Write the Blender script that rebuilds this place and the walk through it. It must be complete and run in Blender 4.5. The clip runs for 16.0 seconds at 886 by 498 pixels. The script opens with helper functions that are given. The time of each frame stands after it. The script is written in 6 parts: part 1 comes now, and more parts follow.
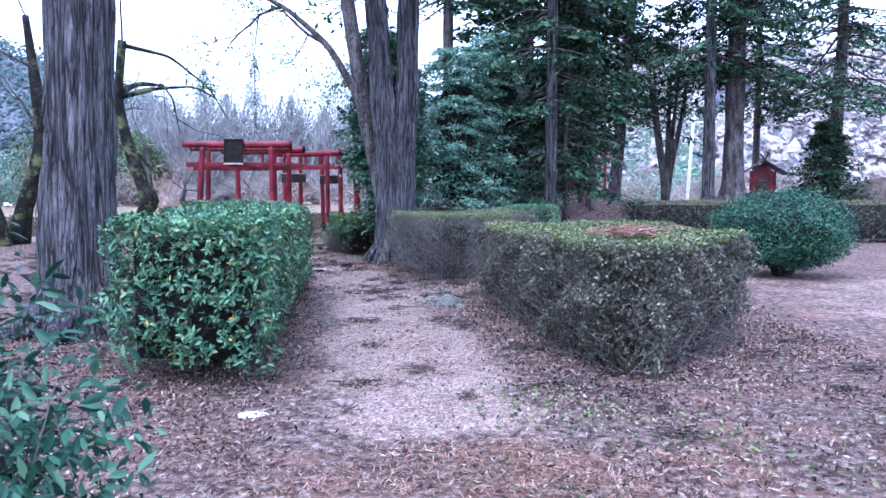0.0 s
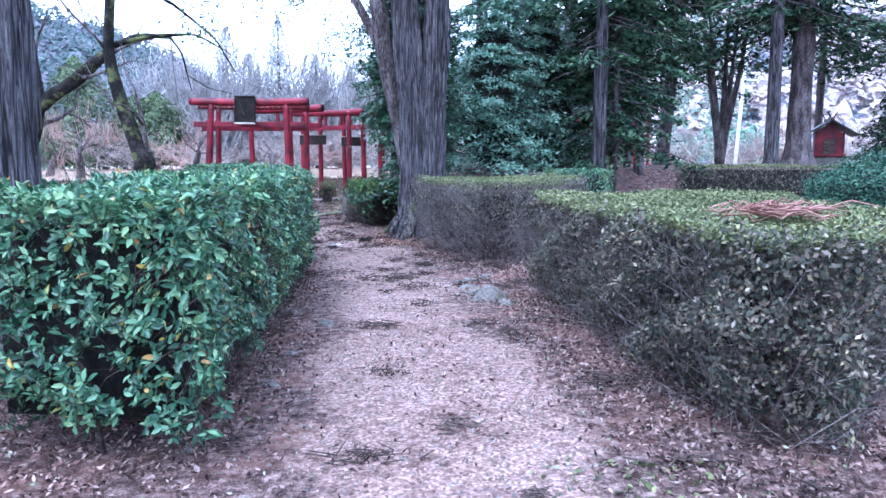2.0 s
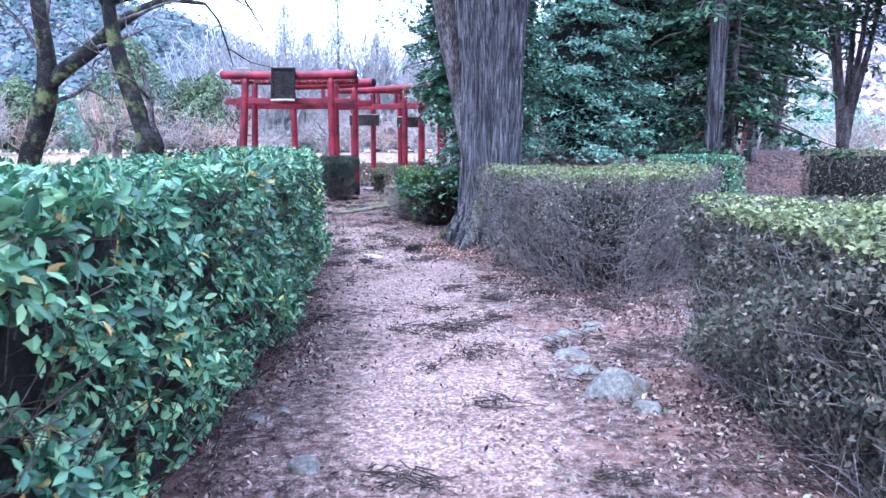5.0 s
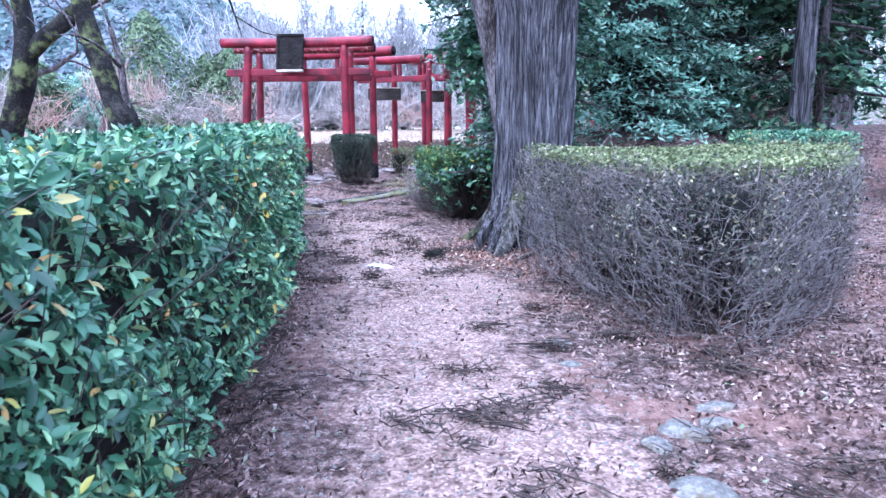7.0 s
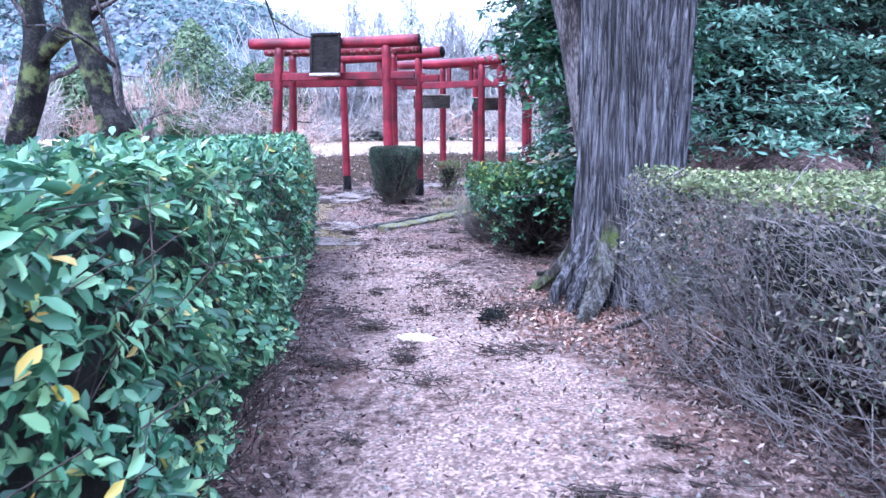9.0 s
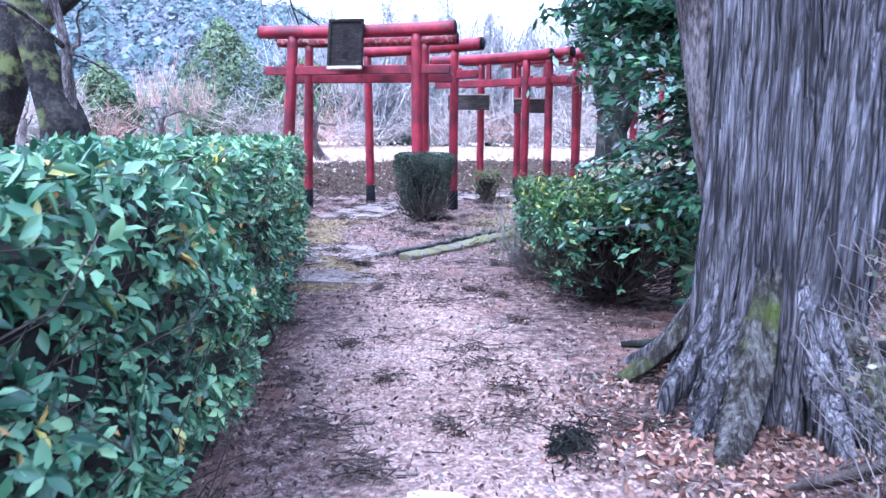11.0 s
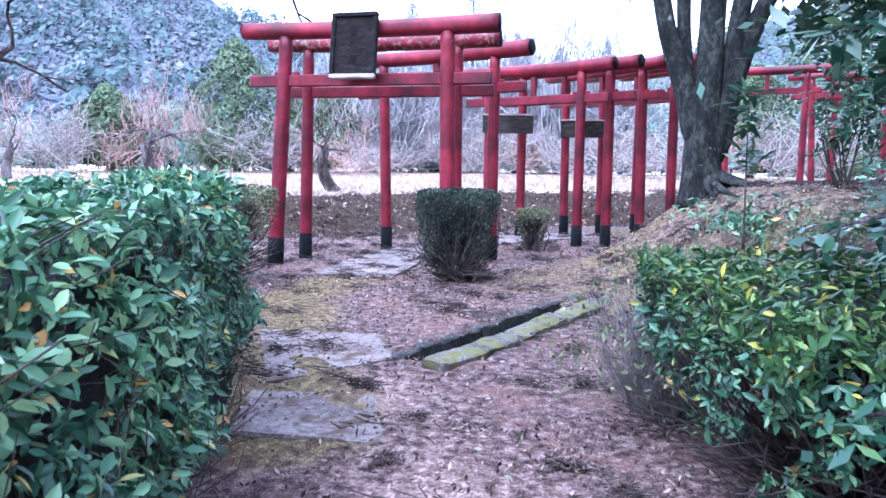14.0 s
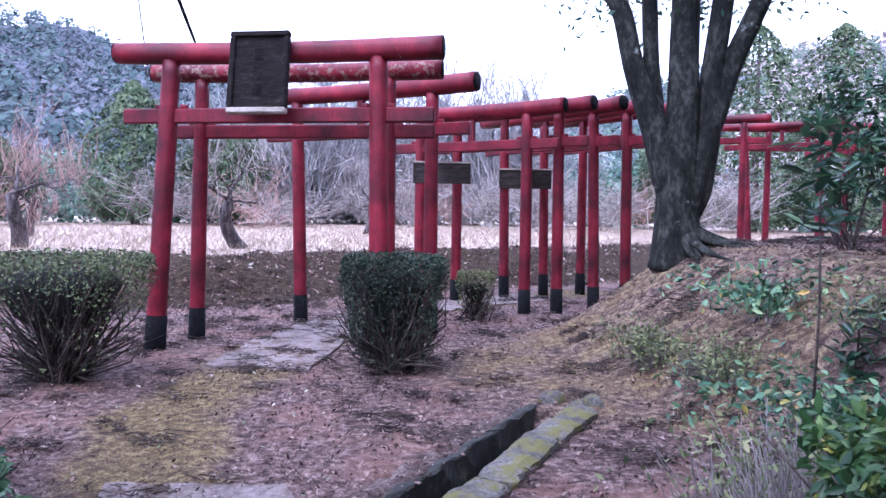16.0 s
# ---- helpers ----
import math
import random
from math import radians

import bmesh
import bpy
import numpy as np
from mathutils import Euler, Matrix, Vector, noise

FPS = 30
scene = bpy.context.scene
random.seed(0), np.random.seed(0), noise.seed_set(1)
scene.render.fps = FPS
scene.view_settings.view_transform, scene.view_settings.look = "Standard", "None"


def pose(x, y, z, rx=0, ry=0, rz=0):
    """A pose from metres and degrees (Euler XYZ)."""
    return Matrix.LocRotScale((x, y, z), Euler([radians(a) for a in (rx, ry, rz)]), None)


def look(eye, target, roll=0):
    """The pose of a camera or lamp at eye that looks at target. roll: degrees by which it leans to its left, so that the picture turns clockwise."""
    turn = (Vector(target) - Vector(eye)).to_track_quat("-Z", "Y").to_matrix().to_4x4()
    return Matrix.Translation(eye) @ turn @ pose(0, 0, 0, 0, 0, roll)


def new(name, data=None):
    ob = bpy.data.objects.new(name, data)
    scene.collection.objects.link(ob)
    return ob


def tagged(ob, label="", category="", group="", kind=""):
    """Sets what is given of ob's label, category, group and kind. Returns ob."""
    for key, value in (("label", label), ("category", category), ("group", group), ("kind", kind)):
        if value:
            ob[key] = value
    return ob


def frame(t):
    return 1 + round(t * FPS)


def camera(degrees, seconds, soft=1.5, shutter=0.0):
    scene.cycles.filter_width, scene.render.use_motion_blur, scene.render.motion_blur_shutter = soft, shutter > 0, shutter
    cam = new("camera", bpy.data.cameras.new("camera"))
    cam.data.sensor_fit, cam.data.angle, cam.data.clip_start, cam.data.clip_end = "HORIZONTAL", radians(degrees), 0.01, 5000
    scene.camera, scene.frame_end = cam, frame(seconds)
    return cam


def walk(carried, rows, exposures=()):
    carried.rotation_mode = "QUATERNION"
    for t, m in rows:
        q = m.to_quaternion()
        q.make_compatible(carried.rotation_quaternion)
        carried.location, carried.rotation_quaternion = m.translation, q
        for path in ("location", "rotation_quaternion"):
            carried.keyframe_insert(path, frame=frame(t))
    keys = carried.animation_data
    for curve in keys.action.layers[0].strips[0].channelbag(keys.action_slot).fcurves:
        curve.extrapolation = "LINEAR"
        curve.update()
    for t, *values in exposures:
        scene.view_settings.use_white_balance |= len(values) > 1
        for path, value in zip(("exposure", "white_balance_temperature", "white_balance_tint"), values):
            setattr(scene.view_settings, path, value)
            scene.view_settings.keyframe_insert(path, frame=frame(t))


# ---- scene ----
cam = camera(63.4, 16.0, soft=1.5, shutter=0.15)
METRES, EYE, TILT, LEAN, TURN = 15.0, 1.31, -4.3, 0.0, 0.0
ROWS = [
    (0.0, 0.0, 0.0, 0.0, -0.0, 0.0, -0.0),
    (0.5, -0.0015, 0.032, 0.0007, 1.57, -0.54, 0.07),
    (1.0, -0.0034, 0.0651, 0.0025, 2.68, -1.84, 0.04),
    (1.5, -0.0054, 0.0962, 0.0055, 2.04, -2.4, 0.21),
    (2.0, -0.0069, 0.1293, 0.008, 2.25, -2.84, -0.22),
    (2.5, -0.0101, 0.1617, 0.0108, 2.56, -3.61, -0.04),
    (3.0, -0.0118, 0.1939, 0.0133, 3.96, -3.74, -0.5),
    (3.5, -0.0159, 0.225, 0.0159, 4.86, -3.93, -0.27),
    (4.0, -0.0184, 0.2567, 0.0177, 5.67, -3.88, -0.24),
    (6.5, -0.0365, 0.4179, 0.0266, 9.03, -5.48, -0.94),
    (7.0, -0.0412, 0.4493, 0.0287, 9.52, -5.92, -0.54),
    (7.5, -0.0454, 0.4797, 0.0313, 11.5, -5.39, -1.1),
    (8.0, -0.0522, 0.51, 0.0342, 12.59, -4.91, -1.15),
    (10.5, -0.0947, 0.6621, 0.0428, 14.97, -5.77, -1.35),
    (11.0, -0.1027, 0.6937, 0.0459, 15.99, -4.82, -1.73),
    (11.5, -0.1118, 0.7243, 0.0487, 16.8, -4.28, -1.79),
    (12.0, -0.1209, 0.7544, 0.0509, 18.85, -4.43, -2.5),
    (12.5, -0.1312, 0.7824, 0.0543, 19.17, -5.09, -2.05),
    (13.0, -0.1417, 0.8108, 0.0571, 19.66, -4.19, -2.24),
    (13.5, -0.1535, 0.8365, 0.0598, 18.9, -3.54, -2.08),
    (14.0, -0.1652, 0.8633, 0.0621, 17.65, -2.87, -2.09),
    (14.5, -0.1774, 0.8883, 0.0649, 16.01, -2.28, -1.93),
    (15.0, -0.1892, 0.913, 0.0684, 13.94, -1.18, -1.29),
    (15.5, -0.1978, 0.9395, 0.0711, 13.35, 0.34, -1.77),
    (16.0, -0.2084, 0.9666, 0.0737, 10.86, 1.31, -1.57),
]
walk(cam, [(t, pose(0, 0, EYE, TILT, LEAN, TURN) @ pose(METRES * x, METRES * y, METRES * z, 90 + pitch, roll, yaw)) for t, x, y, z, yaw, pitch, roll in ROWS],
     [(0.0, 1.72, 4690, 14), (3.5, 2.18, 4690, 15), (7.0, 2.4, 4680, 15), (11.0, 2.55, 4680, 17), (14.0, 2.32, 4700, 18), (15.0, 2.04, 4700, 17), (16.0, 1.66, 5020, 27)])

# ---------------------------------------------------------------- world and light
SUN_EL, SUN_AZ = 52.0, 200.0
world = bpy.data.worlds.new("overcast_sky")
scene.world = world
world.use_nodes = True
wn, wl = world.node_tree.nodes, world.node_tree.links
wn.clear()
sky = wn.new("ShaderNodeTexSky")
sky.sky_type, sky.sun_disc = "NISHITA", False
sky.sun_elevation, sky.sun_rotation = radians(SUN_EL), radians(SUN_AZ)
sky.air_density, sky.dust_density, sky.ozone_density = 1.0, 4.0, 1.0
sky_level = wn.new("ShaderNodeMix")
sky_level.data_type, sky_level.blend_type = "RGBA", "MIX"
sky_level.inputs[0].default_value = 0.8
sky_level.inputs[7].default_value = (9.2, 9.4, 10.4, 1)
sky_bg, sky_out = wn.new("ShaderNodeBackground"), wn.new("ShaderNodeOutputWorld")
sky_bg.inputs[1].default_value = 0.12
wl.new(sky.outputs[0], sky_level.inputs[6])
wl.new(sky_level.outputs[2], sky_bg.inputs[0])
wl.new(sky_bg.outputs[0], sky_out.inputs[0])
sun = new("sun", bpy.data.lights.new("sun", "SUN"))
sun.data.energy, sun.data.angle, sun.data.color = 0.9, radians(25), (1.0, 0.96, 0.9)
sun.matrix_world = look((0, 0, 30), (30 * math.sin(radians(SUN_AZ)) * -0.6, 30 * math.cos(radians(SUN_AZ)) * -0.6, 0))


# ---------------------------------------------------------------- materials
def ramp_of(nodes, stops):
    r = nodes.new("ShaderNodeValToRGB")
    while len(r.color_ramp.elements) < len(stops):
        r.color_ramp.elements.new(0.5)
    for e, (p, c) in zip(r.color_ramp.elements, stops):
        e.position, e.color = p, (*c, 1)
    return r


def base_material(name, rough=0.8, spec=0.3):
    m = bpy.data.materials.new(name)
    m.use_nodes = True
    b = m.node_tree.nodes["Principled BSDF"]
    b.inputs["Roughness"].default_value = rough
    b.inputs["Specular IOR Level"].default_value = spec
    return m, m.node_tree.nodes, m.node_tree.links, b


def coords(nodes, links, scale=(1, 1, 1), space="Object"):
    tc, mp = nodes.new("ShaderNodeTexCoord"), nodes.new("ShaderNodeMapping")
    mp.inputs["Scale"].default_value = scale
    links.new(tc.outputs[space], mp.inputs[0])
    return mp.outputs[0]


def noise_node(nodes, links, vec, scale, detail=6, rough=0.6):
    n = nodes.new("ShaderNodeTexNoise")
    n.inputs["Scale"].default_value, n.inputs["Detail"].default_value, n.inputs["Roughness"].default_value = scale, detail, rough
    links.new(vec, n.inputs["Vector"])
    return n.outputs[0]


def mix_rgb(nodes, links, fac, a, b, mode="MIX"):
    n = nodes.new("ShaderNodeMix")
    n.data_type, n.blend_type = "RGBA", mode
    for sock, v in ((n.inputs[0], fac), (n.inputs[6], a), (n.inputs[7], b)):
        if isinstance(v, (int, float)):
            sock.default_value = v
        elif isinstance(v, tuple):
            sock.default_value = (*v, 1)
        else:
            links.new(v, sock)
    return n.outputs[2]


def bump(nodes, links, b, height, strength, dist=0.02):
    n = nodes.new("ShaderNodeBump")
    n.inputs["Strength"].default_value, n.inputs["Distance"].default_value = strength, dist
    links.new(height, n.inputs["Height"])
    links.new(n.outputs[0], b.inputs["Normal"])


def contrast(nodes, links, value, low=0.34, high=0.66):
    n = nodes.new("ShaderNodeMapRange")
    n.inputs[1].default_value, n.inputs[2].default_value = low, high
    links.new(value, n.inputs[0])
    return n.outputs[0]


def two_scale(name, stops, big, small, stretch=(1, 1, 1), rough=0.8, spec=0.3, bump_s=0.5, bump_d=0.02, dirt=None):
    m, n, l, b = base_material(name, rough, spec)
    v = coords(n, l, stretch)
    f1, f2 = noise_node(n, l, v, big, 4), noise_node(n, l, v, small, 8, 0.7)
    mixf = contrast(n, l, mix_rgb(n, l, 0.55, f1, f2))
    r = ramp_of(n, stops)
    l.new(mixf, r.inputs[0])
    c = r.outputs[0]
    if dirt:
        f3 = noise_node(n, l, coords(n, l), dirt[1], 5, 0.65)
        r3 = ramp_of(n, [(dirt[2], (0, 0, 0)), (dirt[2] + 0.12, (1, 1, 1))])
        l.new(f3, r3.inputs[0])
        c = mix_rgb(n, l, r3.outputs[0], c, dirt[0])
    l.new(c, b.inputs["Base Color"])
    bump(n, l, b, f2, bump_s, bump_d)
    return m


def leaf_material(name, stops, rough=0.5, spec=0.22, through_light=0.16, tone=((0.6, 0.62, 0.6), (1.15, 1.12, 1.05)), patch=1.3):
    """Colour per leaf, with a share of light that passes through."""
    m, n, l, b = base_material(name, rough, spec)
    geo = n.new("ShaderNodeNewGeometry")
    r = ramp_of(n, stops)
    l.new(geo.outputs["Random Per Island"], r.inputs[0])
    big = noise_node(n, l, coords(n, l), patch, 3)
    rb = ramp_of(n, [(0.3, tone[0]), (0.7, tone[1])])
    l.new(big, rb.inputs[0])
    c = mix_rgb(n, l, 1.0, r.outputs[0], rb.outputs[0], "MULTIPLY")
    l.new(c, b.inputs["Base Color"])
    tr, mx = n.new("ShaderNodeBsdfTranslucent"), n.new("ShaderNodeMixShader")
    l.new(c, tr.inputs[0])
    mx.inputs[0].default_value = through_light
    l.new(b.outputs[0], mx.inputs[1])
    l.new(tr.outputs[0], mx.inputs[2])
    l.new(mx.outputs[0], n["Material Output"].inputs[0])
    return m


def ground_material():
    """Gravel path, needle litter, moss and dry grass, by the weights on the ground's points."""
    m, n, l, b = base_material("ground_mix", 0.95, 0.15)
    v = coords(n, l)
    fine, mid, big = noise_node(n, l, v, 90, 4, 0.7), noise_node(n, l, v, 14, 6, 0.7), noise_node(n, l, v, 1.6, 6, 0.65)
    vor = n.new("ShaderNodeTexVoronoi")
    vor.inputs["Scale"].default_value = 70
    l.new(v, vor.inputs["Vector"])
    stone = ramp_of(n, [(0.0, (0.10, 0.08, 0.072)), (0.5, (0.26, 0.2, 0.176)), (1.0, (0.54, 0.435, 0.39))])
    l.new(vor.outputs["Color"], stone.inputs[0])
    speck = ramp_of(n, [(0.05, (0.36, 0.28, 0.26)), (0.35, (0.8, 0.68, 0.65)), (0.8, (1.12, 1.0, 0.98))])
    l.new(contrast(n, l, mix_rgb(n, l, 0.4, mid, big), 0.36, 0.62), speck.inputs[0])
    gravel = mix_rgb(n, l, 1.0, stone.outputs[0], speck.outputs[0], "MULTIPLY")
    lit = ramp_of(n, [(0.1, (0.014, 0.010, 0.009)), (0.42, (0.085, 0.055, 0.049)), (0.66, (0.19, 0.128, 0.114)), (0.92, (0.38, 0.29, 0.265))])
    l.new(contrast(n, l, mix_rgb(n, l, 0.6, fine, mid), 0.36, 0.64), lit.inputs[0])
    rust = ramp_of(n, [(0.5, (0, 0, 0)), (0.6, (1, 1, 1))])
    l.new(big, rust.inputs[0])
    litter = mix_rgb(n, l, rust.outputs[0], lit.outputs[0], (0.24, 0.13, 0.1))
    litter = mix_rgb(n, l, 0.55, litter, lit.outputs[0])
    mossr = ramp_of(n, [(0.2, (0.035, 0.024, 0.015)), (0.6, (0.17, 0.125, 0.058)), (0.85, (0.32, 0.25, 0.135))])
    l.new(contrast(n, l, mix_rgb(n, l, 0.5, fine, mid), 0.36, 0.64), mossr.inputs[0])
    dry = ramp_of(n, [(0.25, (0.3, 0.23, 0.18)), (0.5, (0.46, 0.365, 0.295)), (0.8, (0.57, 0.48, 0.4))])
    l.new(mix_rgb(n, l, 0.5, mid, big), dry.inputs[0])
    soilr = ramp_of(n, [(0.1, (0.005, 0.003, 0.002)), (0.5, (0.028, 0.017, 0.011)), (0.9, (0.12, 0.085, 0.045))])
    l.new(contrast(n, l, mix_rgb(n, l, 0.5, fine, mid), 0.36, 0.64), soilr.inputs[0])
    out = litter
    for name, c, soft in (("path", gravel, 0.7), ("moss", mossr.outputs[0], 0.6), ("field", dry.outputs[0], 0.75), ("soil", soilr.outputs[0], 0.35)):
        a = n.new("ShaderNodeAttribute")
        a.attribute_name = name
        edge = n.new("ShaderNodeMath")
        edge.operation = "MULTIPLY_ADD"
        l.new(mix_rgb(n, l, 0.5, mid, big), edge.inputs[0])
        edge.inputs[1].default_value = soft * 2
        edge.inputs[2].default_value = -soft
        add = n.new("ShaderNodeMath")
        l.new(a.outputs["Fac"], add.inputs[0])
        l.new(edge.outputs[0], add.inputs[1])
        r = ramp_of(n, [(0.38, (0, 0, 0)), (0.62, (1, 1, 1))])
        l.new(add.outputs[0], r.inputs[0])
        out = mix_rgb(n, l, r.outputs[0], out, c)
    l.new(out, b.inputs["Base Color"])
    bump(n, l, b, mix_rgb(n, l, 0.5, fine, mid), 0.9, 0.03)
    return m


def bark_material():
    """Stringy bark: long pale ridges between narrow dark furrows, at two sizes."""
    m, n, l, b = base_material("cedar_bark", 0.93, 0.12)
    v = coords(n, l, (9, 9, 0.5))
    parts = []
    for size, gain, floor in ((2.0, 5.0, 0.1), (5.6, 5.0, 0.28)):
        tex = n.new("ShaderNodeTexNoise")
        tex.inputs["Scale"].default_value, tex.inputs["Detail"].default_value, tex.inputs["Distortion"].default_value = size, 4, 0.45
        l.new(v, tex.inputs["Vector"])
        sub_, ab, mul = n.new("ShaderNodeMath"), n.new("ShaderNodeMath"), n.new("ShaderNodeMath")
        sub_.operation, ab.operation, mul.operation = "SUBTRACT", "ABSOLUTE", "MULTIPLY_ADD"
        sub_.inputs[1].default_value, mul.inputs[1].default_value, mul.inputs[2].default_value = 0.5, gain, floor
        l.new(tex.outputs[0], sub_.inputs[0])
        l.new(sub_.outputs[0], ab.inputs[0])
        l.new(ab.outputs[0], mul.inputs[0])
        parts.append(mul.outputs[0])
    low = n.new("ShaderNodeMath")
    low.operation = "MINIMUM"
    l.new(parts[0], low.inputs[0])
    l.new(parts[1], low.inputs[1])
    r = ramp_of(n, [(0.0, (0.006, 0.005, 0.005)), (0.2, (0.034, 0.033, 0.036)), (0.45, (0.125, 0.122, 0.133)), (1.0, (0.27, 0.268, 0.285))])
    l.new(low.outputs[0], r.inputs[0])
    tone = ramp_of(n, [(0.3, (0.55, 0.53, 0.52)), (0.7, (1.35, 1.3, 1.3))])
    l.new(noise_node(n, l, coords(n, l, (3, 3, 1)), 1.6, 5), tone.inputs[0])
    grain = ramp_of(n, [(0.3, (0.7, 0.68, 0.68)), (0.7, (1.2, 1.2, 1.2))])
    l.new(noise_node(n, l, coords(n, l, (1, 1, 0.15)), 160, 3), grain.inputs[0])
    c = mix_rgb(n, l, 1.0, mix_rgb(n, l, 1.0, r.outputs[0], tone.outputs[0], "MULTIPLY"), grain.outputs[0], "MULTIPLY")
    l.new(c, b.inputs["Base Color"])
    bump(n, l, b, low.outputs[0], 1.0, 0.03)
    return m


def paint_material(name="vermilion_paint", flake=0.66):
    """Vermilion paint, weathered: faded streaks, dirt and bare wood where it has flaked."""
    m, n, l, b = base_material(name, 0.5, 0.32)
    v, vs = coords(n, l), coords(n, l, (9, 9, 1.2))
    f1, f2, f3 = noise_node(n, l, v, 2.2, 5), noise_node(n, l, vs, 6, 8, 0.7), noise_node(n, l, v, 16, 8, 0.75)
    r = ramp_of(n, [(0.05, (0.035, 0.002, 0.005)), (0.5, (0.12, 0.005, 0.014)), (0.95, (0.25, 0.015, 0.03))])
    l.new(contrast(n, l, mix_rgb(n, l, 0.2, f1, f2)), r.inputs[0])
    fl = ramp_of(n, [(flake, (0, 0, 0)), (flake + 0.04, (1, 1, 1))])
    l.new(f3, fl.inputs[0])
    c = mix_rgb(n, l, fl.outputs[0], r.outputs[0], (0.22, 0.14, 0.11))
    l.new(c, b.inputs["Base Color"])
    bump(n, l, b, f2, 0.35, 0.01)
    return m


